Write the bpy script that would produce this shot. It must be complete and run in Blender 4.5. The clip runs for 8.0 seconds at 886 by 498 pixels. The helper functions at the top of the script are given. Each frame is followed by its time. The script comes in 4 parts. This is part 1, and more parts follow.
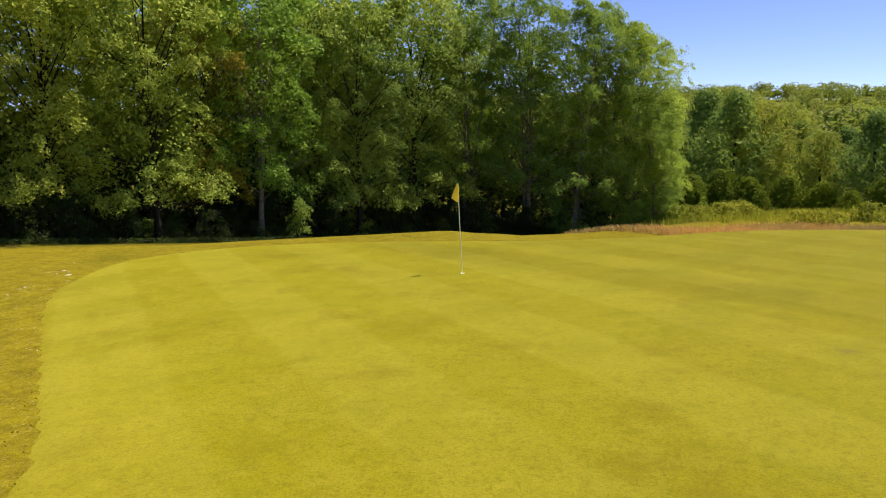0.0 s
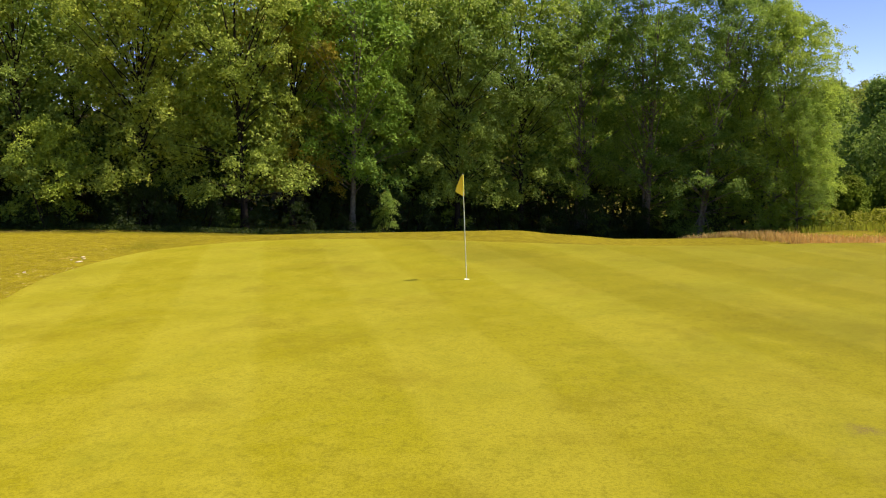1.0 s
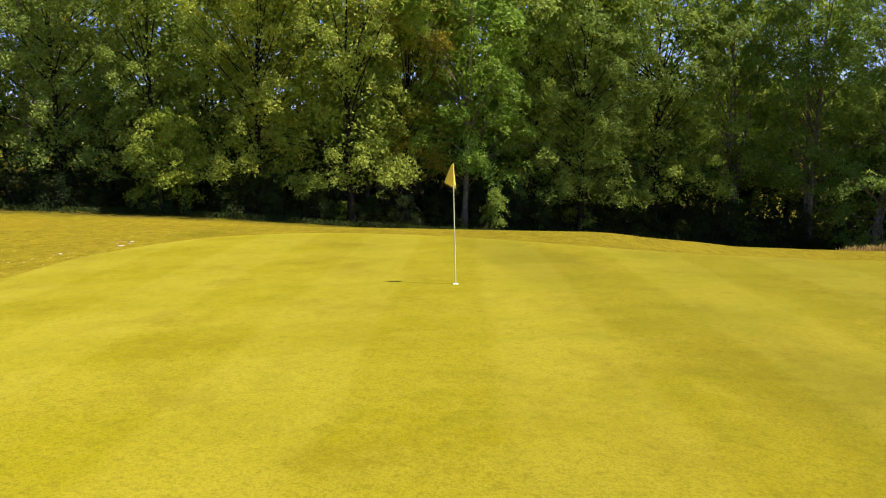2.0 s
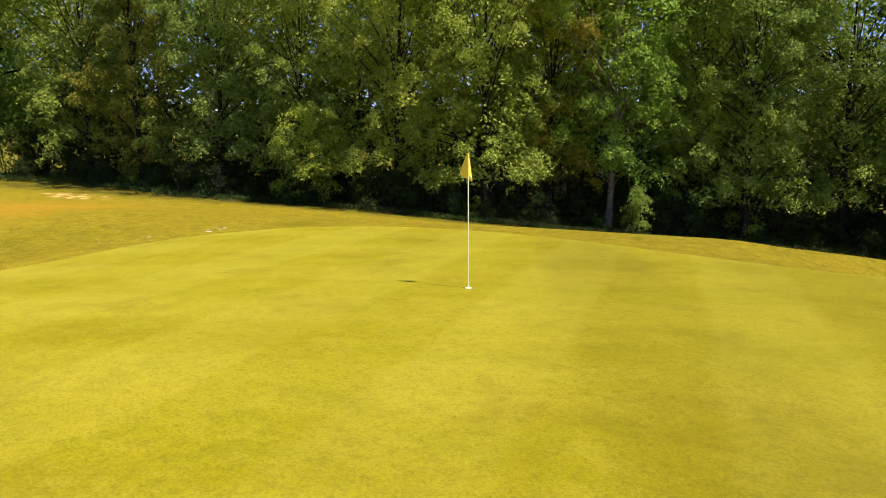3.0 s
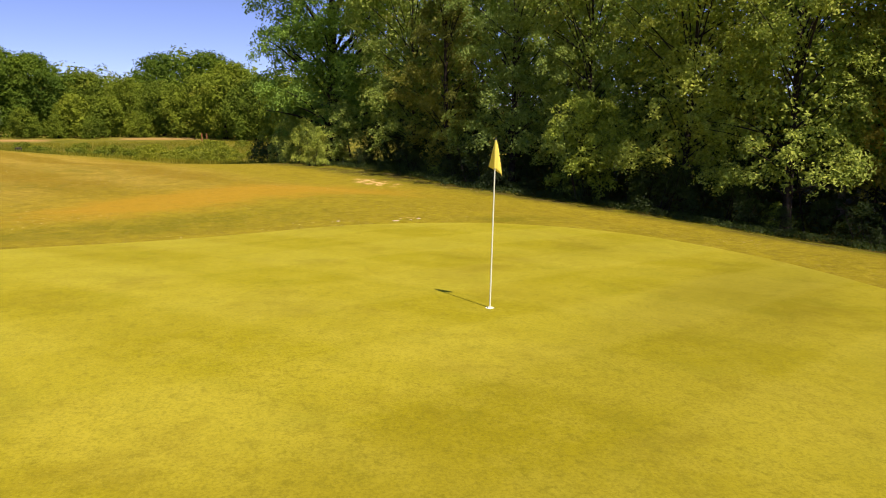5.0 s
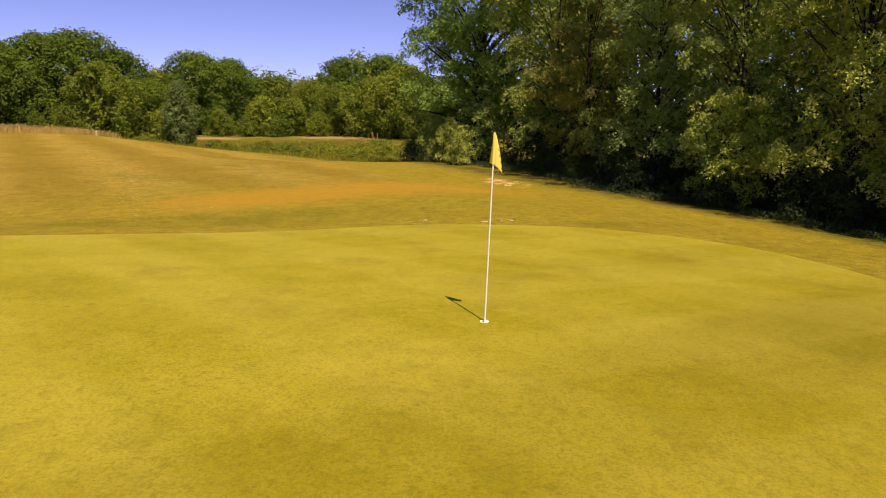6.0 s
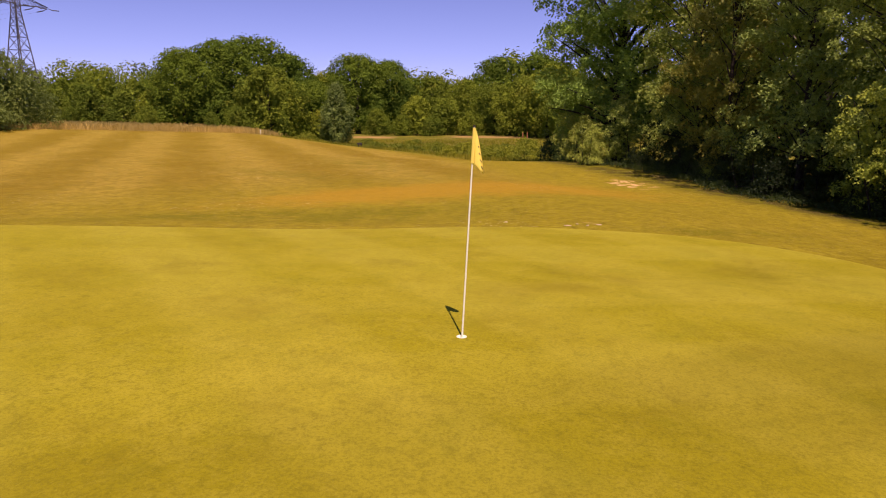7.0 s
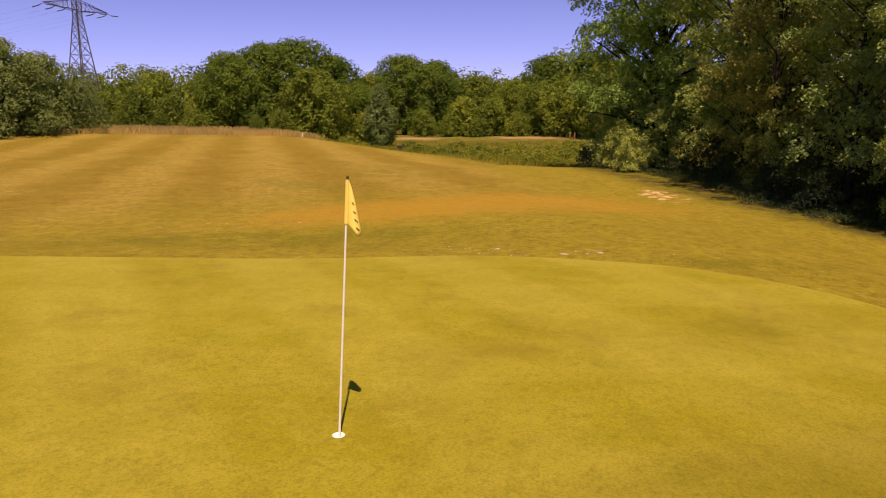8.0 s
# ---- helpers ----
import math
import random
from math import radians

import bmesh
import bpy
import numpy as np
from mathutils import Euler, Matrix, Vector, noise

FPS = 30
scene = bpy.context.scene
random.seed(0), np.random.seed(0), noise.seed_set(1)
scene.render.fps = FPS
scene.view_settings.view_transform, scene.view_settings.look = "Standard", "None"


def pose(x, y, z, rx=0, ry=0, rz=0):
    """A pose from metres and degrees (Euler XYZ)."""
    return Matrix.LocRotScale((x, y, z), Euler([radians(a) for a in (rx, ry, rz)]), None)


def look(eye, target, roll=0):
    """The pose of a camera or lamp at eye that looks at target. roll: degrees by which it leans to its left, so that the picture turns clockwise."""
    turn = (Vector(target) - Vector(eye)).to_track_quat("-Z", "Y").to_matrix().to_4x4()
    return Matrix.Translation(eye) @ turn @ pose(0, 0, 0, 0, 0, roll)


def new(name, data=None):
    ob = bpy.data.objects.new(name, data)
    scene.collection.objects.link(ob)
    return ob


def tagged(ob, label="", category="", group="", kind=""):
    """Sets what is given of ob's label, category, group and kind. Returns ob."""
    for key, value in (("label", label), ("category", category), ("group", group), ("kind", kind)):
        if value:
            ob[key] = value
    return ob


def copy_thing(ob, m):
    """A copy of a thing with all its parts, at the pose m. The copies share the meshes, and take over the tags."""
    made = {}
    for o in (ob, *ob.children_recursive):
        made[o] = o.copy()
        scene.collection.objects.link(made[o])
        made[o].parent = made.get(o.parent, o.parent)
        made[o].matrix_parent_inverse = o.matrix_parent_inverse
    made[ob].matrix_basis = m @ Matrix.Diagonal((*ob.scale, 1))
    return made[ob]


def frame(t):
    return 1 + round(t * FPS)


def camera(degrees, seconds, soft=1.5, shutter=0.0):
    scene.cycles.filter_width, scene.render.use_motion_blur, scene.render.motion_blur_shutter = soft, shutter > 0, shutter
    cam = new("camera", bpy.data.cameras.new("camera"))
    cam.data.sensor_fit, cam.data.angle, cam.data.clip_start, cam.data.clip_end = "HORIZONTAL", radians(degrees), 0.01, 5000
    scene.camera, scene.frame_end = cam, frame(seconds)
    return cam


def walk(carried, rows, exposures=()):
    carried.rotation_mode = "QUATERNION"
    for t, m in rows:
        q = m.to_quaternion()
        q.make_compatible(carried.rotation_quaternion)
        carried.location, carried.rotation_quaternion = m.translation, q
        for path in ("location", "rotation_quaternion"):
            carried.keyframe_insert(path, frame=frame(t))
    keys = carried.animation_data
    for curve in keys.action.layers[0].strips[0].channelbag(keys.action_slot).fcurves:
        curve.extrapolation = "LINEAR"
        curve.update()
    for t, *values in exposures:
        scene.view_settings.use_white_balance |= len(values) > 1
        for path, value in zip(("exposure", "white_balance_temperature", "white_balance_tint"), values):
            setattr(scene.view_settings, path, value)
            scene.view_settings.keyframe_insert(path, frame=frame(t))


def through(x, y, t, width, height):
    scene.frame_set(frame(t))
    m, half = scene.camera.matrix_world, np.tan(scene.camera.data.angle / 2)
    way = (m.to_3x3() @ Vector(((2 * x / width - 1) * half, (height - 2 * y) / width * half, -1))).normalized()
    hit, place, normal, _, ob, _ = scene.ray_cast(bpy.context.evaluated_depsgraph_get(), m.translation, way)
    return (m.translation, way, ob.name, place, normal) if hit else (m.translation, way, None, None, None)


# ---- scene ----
cam = camera(63.21, 8.0, soft=1.05)
# seconds, place, turn in degrees
PATH = [
    (0, 0.917, 0.132, 3.328, 80.661, 0.131, 1.400),
    (0.5, 2.430, 1.431, 3.158, 80.611, 0.067, 7.222),
    (1, 3.994, 2.857, 3.003, 80.548, -0.021, 14.225),
    (1.2, 4.628, 3.448, 2.946, 80.522, -0.043, 17.179),
    (2.3, 7.439, 6.734, 2.662, 80.394, -0.007, 34.025),
    (2.5, 7.784, 7.331, 2.623, 80.362, -0.015, 37.339),
    (3, 8.566, 8.721, 2.534, 80.270, -0.040, 45.430),
    (3.5, 9.103, 10.181, 2.461, 80.201, 0.008, 54.127),
    (4, 9.460, 11.566, 2.439, 80.101, 0.031, 61.967),
    (4.5, 9.526, 12.912, 2.395, 80.034, 0.097, 69.421),
    (4.7, 9.515, 13.374, 2.368, 80.020, 0.105, 72.082),
    (5.8, 8.953, 15.948, 2.232, 80.131, -0.157, 87.490),
    (6, 8.813, 16.334, 2.207, 80.131, -0.150, 90.189),
    (6.5, 8.448, 17.307, 2.186, 80.111, -0.095, 96.965),
    (7, 7.903, 18.177, 2.160, 80.070, -0.033, 102.922),
    (7.5, 7.234, 18.913, 2.139, 80.015, 0.032, 106.844),
    (8, 6.042, 19.276, 2.562, 79.955, 0.337, 107.237),
]
EXPOSURES = [(0.0, 0.68, 6450, 32), (1.2, 0.80, 6450, 34), (2.5, 0.86, 6450, 35), (4.7, 0.66, 6450, 40), (6.0, 0.40, 6700, 58), (8.0, 0.24, 6850, 73)]
walk(cam, [(t, pose(*row)) for t, *row in PATH], EXPOSURES)

# ---- daylight: clear sky, high sun over the far end of the tree belt
SUN = Vector((1.09, 0.53, 2.13)).normalized()
world = bpy.data.worlds.new("sky")
scene.world = world
world.use_nodes = True
wn = world.node_tree
sky = wn.nodes.new("ShaderNodeTexSky")
sky.sky_type = "NISHITA"
sky.sun_disc = False
sky.sun_elevation = math.asin(SUN.z)
sky.sun_rotation = math.atan2(SUN.x, SUN.y)
sky.air_density, sky.dust_density, sky.ozone_density = 0.6, 0.0, 6.0
wn.nodes["Background"].inputs["Strength"].default_value = 0.097
wn.links.new(sky.outputs["Color"], wn.nodes["Background"].inputs["Color"])
sun = new("sun", bpy.data.lights.new("sun", "SUN"))
sun.data.energy, sun.data.angle, sun.data.color = 4.6, radians(0.53), (1.0, 0.93, 0.80)
sun.matrix_world = look(SUN * 200, (0, 0, 0))


# ---- materials
class Mat:
    """A node material with a few shorthands."""

    def __init__(self, name):
        self.m = bpy.data.materials.new(name)
        self.m.use_nodes = True
        self.t = self.m.node_tree
        self.b = self.t.nodes["Principled BSDF"]

    def node(self, kind, **inputs):
        n = self.t.nodes.new(kind)
        for k, v in inputs.items():
            self.put(n, k.replace("_", " "), v)
        return n

    def put(self, n, key, v):
        sock = n.inputs[key]
        if hasattr(v, "is_output"):
            self.t.links.new(v, sock)
        else:
            sock.default_value = v

    def coords(self):
        return self.node("ShaderNodeNewGeometry").outputs["Position"]

    def noise(self, scale, detail=4.0, rough=0.6, vec=None, distortion=0.0):
        n = self.node("ShaderNodeTexNoise", Scale=scale, Detail=detail, Roughness=rough, Distortion=distortion)
        self.put(n, "Vector", vec if vec is not None else self.coords())
        return n.outputs["Fac"]

    def ramp(self, fac, lo, hi, a=0.0, b=1.0):
        n = self.node("ShaderNodeMapRange")
        n.interpolation_type = "SMOOTHSTEP"
        for k, v in (("Value", fac), ("From Min", lo), ("From Max", hi), ("To Min", a), ("To Max", b)):
            self.put(n, k, v)
        return n.outputs["Result"]

    def math(self, op, a, b=0.0):
        n = self.t.nodes.new("ShaderNodeMath")
        n.operation = op
        self.put(n, 0, a)
        self.put(n, 1, b)
        return n.outputs[0]

    def mix(self, fac, a, b, blend="MIX"):
        n = self.t.nodes.new("ShaderNodeMix")
        n.data_type, n.blend_type = "RGBA", blend
        self.put(n, 0, fac)
        for i, v in ((6, a), (7, b)):
            self.put(n, i, (*v, 1.0) if isinstance(v, tuple) and len(v) == 3 else v)
        return n.outputs[2]

    def attr(self, name):
        n = self.t.nodes.new("ShaderNodeAttribute")
        n.attribute_name = name
        return n.outputs["Fac"]

    def bump(self, height, strength, distance):
        n = self.node("ShaderNodeBump", Strength=strength, Distance=distance, Height=height)
        self.put(self.b, "Normal", n.outputs["Normal"])

    def base(self, col, rough=0.9, spec=0.2):
        self.put(self.b, "Base Color", (*col, 1.0) if isinstance(col, tuple) else col)
        self.put(self.b, "Roughness", rough)
        self.put(self.b, "Specular IOR Level", spec)
        return self.m


LAY = 0.26


def stripes(M, nx, ny, offset, width, warp=0.25, edge=0.25):
    """Mowing passes: -1 to 1 across lines of that width, with their normal along (nx, ny)."""
    sep = M.node("ShaderNodeSeparateXYZ", Vector=M.coords())
    d = M.math("ADD", M.math("MULTIPLY", sep.outputs[0], nx), M.math("MULTIPLY", sep.outputs[1], ny))
    d = M.math("ADD", d, M.math("MULTIPLY", M.math("SUBTRACT", M.noise(0.35, 2.0), 0.5), warp))
    s = M.math("SINE", M.math("MULTIPLY", M.math("SUBTRACT", d, offset), math.pi / width))
    return M.ramp(s, -edge, edge)


def green_material():
    M = Mat("putting_green_turf")
    a = stripes(M, 0.885, 0.466, 3.15, 1.5, 0.35, 0.3)
    b = stripes(M, -0.70, 0.714, 8.8, 1.5, 0.45, 0.6)
    big = M.noise(0.22, 5.0, 0.6)
    mid = M.noise(1.3, 6.0, 0.65)
    fine = M.noise(34.0, 4.0, 0.75)
    col = M.mix(M.ramp(big, 0.35, 0.68), TURF_LIGHT, TURF_DEEP)
    col = M.mix(M.math("MULTIPLY", a, M.ramp(big, 0.3, 0.75, 0.40, 0.14)), col, TURF_PALE)
    col = M.mix(M.math("MULTIPLY", b, M.ramp(M.noise(0.3, 3.0), 0.35, 0.7, 0.20, 0.46)), col, TURF_PALE)
    col = M.mix(M.math("MULTIPLY", M.ramp(mid, 0.48, 0.75), 0.4), col, TURF_GREEN)
    col = M.mix(M.math("MULTIPLY", M.ramp(M.noise(0.55, 6.0, 0.7), 0.50, 0.68), 0.55), col, TURF_BROWN)
    col = M.mix(M.math("MULTIPLY", M.ramp(M.attr("rim"), 0.2, 0.9, 1.0, 0.0), 0.35), col, TURF_PALE)
    col = M.mix(M.math("MULTIPLY", M.ramp(M.noise(6.0, 5.0, 0.8), 0.48, 0.72), 0.32), col, TURF_DARK)
    col = M.mix(M.math("MULTIPLY", M.ramp(M.noise(1.7, 8.0, 0.78), 0.46, 0.60), 0.42), col, TURF_PALE)
    col = M.mix(M.math("MULTIPLY", M.ramp(M.noise(9.0, 6.0, 0.85), 0.49, 0.66), 0.5), col, TURF_DARK)
    col = M.mix(M.math("MULTIPLY", M.ramp(fine, 0.42, 0.66), 0.5), col, TURF_DARK)
    col = M.mix(M.math("MULTIPLY", M.ramp(M.noise(48.0, 3.0, 0.7), 0.56, 0.68), 0.3), col, TURF_TIP)
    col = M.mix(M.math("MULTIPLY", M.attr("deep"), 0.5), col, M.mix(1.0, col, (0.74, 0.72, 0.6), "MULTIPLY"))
    col = M.mix(M.math("MULTIPLY", M.ramp(M.attr("thin"), 0.2, 0.9), M.ramp(mid, 0.3, 0.6, 0.15, 0.5)), col, TURF_BROWN)
    worn = M.ramp(M.attr("worn"), 0.25, 0.75)
    col = M.mix(M.math("MULTIPLY", worn, M.ramp(fine, 0.3, 0.6)), col, SOIL)
    M.bump(M.noise(60.0, 3.0, 0.8), 0.38, 0.02)
    M.base(col, 0.9, 0.04)
    M.put(M.b, "Diffuse Roughness", 0.4)
    # the grass lies away from the mower, so that its sheen differs from pass to pass
    worked = M.ramp(M.noise(0.16, 4.0, 0.65), 0.36, 0.64, -0.75 * LAY, -1.3 * LAY)
    la = M.math("MULTIPLY", M.math("SUBTRACT", a, 0.5), worked)
    lb = M.math("MULTIPLY", M.math("SUBTRACT", b, 0.5), worked)
    nx = M.math("ADD", M.math("MULTIPLY", la, 0.466), M.math("MULTIPLY", lb, 0.714))
    ny = M.math("ADD", M.math("MULTIPLY", la, -0.885), M.math("MULTIPLY", lb, 0.70))
    lean = M.t.nodes.new("ShaderNodeCombineXYZ")
    for k, v in ((0, nx), (1, ny), (2, 1.0)):
        M.put(lean, k, v)
    unit = M.t.nodes.new("ShaderNodeVectorMath")
    unit.operation = "NORMALIZE"
    M.put(unit, 0, lean.outputs[0])
    sheen = M.node("ShaderNodeBsdfSheen", Color=(0.22, 0.195, 0.03, 1.0), Roughness=0.45, Normal=unit.outputs[0])
    both = M.t.nodes.new("ShaderNodeAddShader")
    M.put(both, 0, M.b.outputs[0])
    M.put(both, 1, sheen.outputs[0])
    M.put(M.t.nodes["Material Output"], "Surface", both.outputs[0])
    return M.m


def ground_material():
    M = Mat("rough_turf")
    big = M.noise(0.10, 5.0, 0.6)
    mid = M.noise(0.9, 6.0, 0.7)
    fine = M.noise(16.0, 5.0, 0.8)
    col = M.mix(M.ramp(big, 0.35, 0.65), ROUGH_A, ROUGH_B)
    fair = stripes(M, -0.53, 0.85, 1.0, 2.9, 3.0, 0.9)
    fcol = M.mix(M.math("ADD", M.math("MULTIPLY", fair, 0.8), M.ramp(M.noise(0.3, 6.0, 0.75), 0.4, 0.6, 0.0, 0.25)), FAIR_A, FAIR_B)
    fcol = M.mix(M.math("MULTIPLY", M.ramp(mid, 0.45, 0.75), 0.4), fcol, ROUGH_A)
    col = M.mix(M.attr("fairway"), col, fcol)
    col = M.mix(M.math("MULTIPLY", M.ramp(M.noise(5.0, 7.0, 0.85), 0.46, 0.60), 0.72), col, ROUGH_DARK)
    col = M.mix(M.math("MULTIPLY", M.ramp(M.noise(10.0, 6.0, 0.85), 0.52, 0.62), 0.7), col, FLECK)
    col = M.mix(M.math("MULTIPLY", M.ramp(M.noise(1.5, 9.0, 0.8), 0.44, 0.60), 0.36), col, ROUGH_DARK)
    dry = M.ramp(M.math("ADD", M.attr("dry"), M.ramp(mid, 0.2, 0.8, -0.3, 0.3)), 0.1, 1.0, 0.0, 0.85)
    col = M.mix(dry, col, DRY)
    lush = M.math("MULTIPLY", M.attr("lush"), M.ramp(mid, 0.35, 0.6))
    col = M.mix(lush, col, LUSH)
    col = M.mix(M.attr("meadow"), col, M.mix(M.ramp(M.noise(0.25, 6.0, 0.7), 0.35, 0.65), MEADOW_A, MEADOW_B))
    col = M.mix(M.math("MULTIPLY", M.attr("path"), M.ramp(mid, 0.2, 0.5, 0.6, 1.0)), col, (0.40, 0.25, 0.08))
    # leaf litter, its near-black tone also holding the shade under the belt
    col = M.mix(M.attr("litter"), col, M.mix(M.ramp(mid, 0.4, 0.6), LITTER_SHADE, LUSH))
    col = M.mix(M.ramp(M.math("MULTIPLY", M.attr("sand"), M.ramp(M.noise(1.8, 5.0, 0.7), 0.42, 0.62)), 0.25, 0.6), col, SAND)
    col = M.mix(M.math("MULTIPLY", M.ramp(M.noise(4.5, 5.0, 0.75), 0.48, 0.75), 0.5), col, ROUGH_DARK)
    col = M.mix(M.math("MULTIPLY", M.ramp(fine, 0.38, 0.75), 0.6), col, ROUGH_DARK)
    col = M.mix(M.math("MULTIPLY", M.ramp(M.noise(17.0, 5.0, 0.8), 0.56, 0.66), 0.55), col, PALE_BLADE)
    daisies = M.math("MULTIPLY", M.ramp(M.noise(9.0, 2.0, 0.5), 0.67, 0.72), M.ramp(M.noise(0.22, 3.0, 0.6), 0.52, 0.62))
    col = M.mix(M.math("MULTIPLY", daisies, 0.8), col, (0.58, 0.53, 0.22))
    M.bump(M.math("ADD", M.noise(22.0, 4.0, 0.8), M.math("MULTIPLY", mid, 0.5)), 0.6, 0.05)
    M.put(M.b, "Diffuse Roughness", 0.4)
    return M.base(col, 0.95, 0.04)


TURF_LIGHT, TURF_DEEP, TURF_PALE = (0.248, 0.238, 0.003), (0.220, 0.205, 0.001), (0.300, 0.282, 0.014)
TURF_TIP = (0.35, 0.325, 0.02)
TURF_BROWN = (0.17, 0.145, 0.004)
TURF_GREEN, TURF_DARK, SOIL = (0.16, 0.18, 0.005), (0.12, 0.115, 0.003), (0.13, 0.09, 0.03)
ROUGH_A, ROUGH_B, ROUGH_DARK = (0.262, 0.236, 0.006), (0.275, 0.24, 0.007), (0.11, 0.09, 0.003)
PALE_BLADE = (0.46, 0.39, 0.09)
FLECK = (0.39, 0.345, 0.04)
FAIR_A, FAIR_B, DRY, LUSH = (0.225, 0.155, 0.005), (0.365, 0.275, 0.030), (0.36, 0.225, 0.010), (0.115, 0.125, 0.003)
MEADOW_A, MEADOW_B, LITTER_SHADE, SAND = (0.08, 0.10, 0.008), (0.17, 0.17, 0.015), (0.03, 0.028, 0.010), (0.62, 0.43, 0.14)


def leaf_material(name, dark, light, tint=(0.30, 0.16, 0.02), tint_share=0.0, gloss=0.12, through=0.36):
    M = Mat(name)
    rnd = M.node("ShaderNodeNewGeometry").outputs["Random Per Island"]
    ob = M.node("ShaderNodeObjectInfo").outputs["Random"]
    col = M.mix(M.ramp(rnd, 0.0, 1.0, 0.34, 0.86), dark, light)
    col = M.mix(M.math("MULTIPLY", ob, 0.5), col, tuple(0.5 * (p + q) * f for p, q, f in zip(dark, light, (1.15, 1.0, 0.8))))
    patch = M.ramp(M.noise(0.35, 3.0, 0.6), 0.62 - 0.3 * tint_share, 0.75 - 0.2 * tint_share)
    col = M.mix(M.math("MULTIPLY", patch, tint_share), col, tint)
    col = M.mix(1.0, col, M.mix(ob, (0.82, 0.84, 0.85), (1.22, 1.16, 1.05)), "MULTIPLY")
    col = M.mix(1.0, col, M.mix(M.ramp(M.noise(0.09, 3.0, 0.6), 0.38, 0.62), (0.78, 0.82, 0.9), (1.22, 1.14, 1.0)), "MULTIPLY")
    M.base(col, 0.6, gloss)
    tr = M.node("ShaderNodeBsdfTranslucent", Color=M.mix(0.35, col, (0.20, 0.33, 0.02)))
    mx = M.node("ShaderNodeMixShader", Fac=through)
    M.put(mx, 1, M.b.outputs[0])
    M.put(mx, 2, tr.outputs[0])
    M.put(M.t.nodes["Material Output"], "Surface", mx.outputs[0])
    return M.m


def plain_material(name, col, rough=0.6, spec=0.3, metal=0.0, grain=20.0, vary=0.25):
    M = Mat(name)
    n = M.noise(grain, 5.0, 0.65)
    c = M.mix(M.ramp(n, 0.3, 0.7), tuple(v * (1 - vary) for v in col), col)
    M.bump(n, 0.2, 0.004)
    M.base(c, rough, spec)
    M.put(M.b, "Metallic", metal)
    return M.m


OAK_LEAF = leaf_material("oak_leaves", (0.055, 0.12, 0.022), (0.43, 0.58, 0.085), (0.380, 0.290, 0.016), 0.25, through=0.32)
DARK_LEAF = leaf_material("dark_leaves", (0.048, 0.11, 0.022), (0.38, 0.55, 0.09), (0.32, 0.26, 0.018), 0.2, through=0.32)
ASH_LEAF = leaf_material("ash_leaves", (0.065, 0.15, 0.026), (0.48, 0.68, 0.115), through=0.6)
FRESH_LEAF = leaf_material("fresh_leaves", (0.036, 0.105, 0.018), (0.27, 0.5, 0.065), through=0.32)
COOL_LEAF = leaf_material("cool_leaves", (0.085, 0.18, 0.035), (0.34, 0.50, 0.11), through=0.5)
OLIVE_LEAF = leaf_material("olive_leaves", (0.075, 0.12, 0.018), (0.42, 0.5, 0.07), (0.42, 0.27, 0.020), 0.5, through=0.32)
RUSSET_LEAF = leaf_material("russet_leaves", (0.058, 0.088, 0.014), (0.245, 0.295, 0.046), (0.38, 0.33, 0.03), 0.15, through=0.32)
# far darker than the other leaves: shade at the belt's foot, in the colour
SHADED_SHRUB_LEAF = leaf_material("shaded_shrub_leaves", (0.01, 0.028, 0.007), (0.045, 0.085, 0.02), gloss=0.2)
LIME_LEAF = leaf_material("lime_leaves", (0.09, 0.17, 0.016), (0.42, 0.57, 0.065), through=0.32)
FIELD_LEAF = leaf_material("field_leaves", (0.030, 0.080, 0.008), (0.135, 0.235, 0.018), gloss=0.03, through=0.22)
WOOD_LEAF = leaf_material("far_leaves", (0.055, 0.115, 0.009), (0.19, 0.28, 0.022), (0.26, 0.23, 0.03), 0.25, gloss=0.03, through=0.24)
HILL_LEAF = leaf_material("hill_leaves", (0.13, 0.19, 0.025), (0.36, 0.43, 0.07), through=0.45)
GREY_LEAF = leaf_material("grey_green_leaves", (0.06, 0.12, 0.018), (0.235, 0.345, 0.065))
MEADOW_LEAF = leaf_material("meadow_leaves", (0.10, 0.155, 0.008), (0.27, 0.34, 0.020))
WEED_LEAF = leaf_material("weed_leaves", (0.16, 0.20, 0.012), (0.40, 0.42, 0.04), through=0.45)
BARK = plain_material("bark", (0.045, 0.036, 0.025), 0.95, 0.1, grain=9.0, vary=0.6)
PALE_BARK = plain_material("pale_bark", (0.26, 0.22, 0.15), 0.9, 0.1, grain=7.0, vary=0.5)
STRAW = leaf_material("straw", (0.50, 0.31, 0.09), (0.80, 0.56, 0.22), gloss=0.1)
FIELD_STRAW = leaf_material("field_straw", (0.36, 0.28, 0.05), (0.60, 0.48, 0.13), gloss=0.1)
TURF_BLADE = leaf_material("turf_blades", (0.22, 0.20, 0.010), (0.34, 0.28, 0.02), gloss=0.05)
HAY = leaf_material("green_grass", (0.12, 0.14, 0.008), (0.30, 0.31, 0.02), gloss=0.1)
WHITE_PAINT = plain_material("white_paint", (0.74, 0.80, 0.50), 0.35, 0.5, vary=0.08)
YELLOW_CLOTH = leaf_material("yellow_cloth", (0.80, 0.79, 0.15), (0.80, 0.79, 0.15), gloss=0.1)
DARK_INK = plain_material("dark_ink", (0.05, 0.045, 0.03), 0.7, 0.2)
STEEL = plain_material("galvanised_steel", (0.085, 0.095, 0.085), 0.7, 0.3)
STONE = plain_material("pale_stone", (0.54, 0.47, 0.26), 0.9, 0.2, grain=30.0)
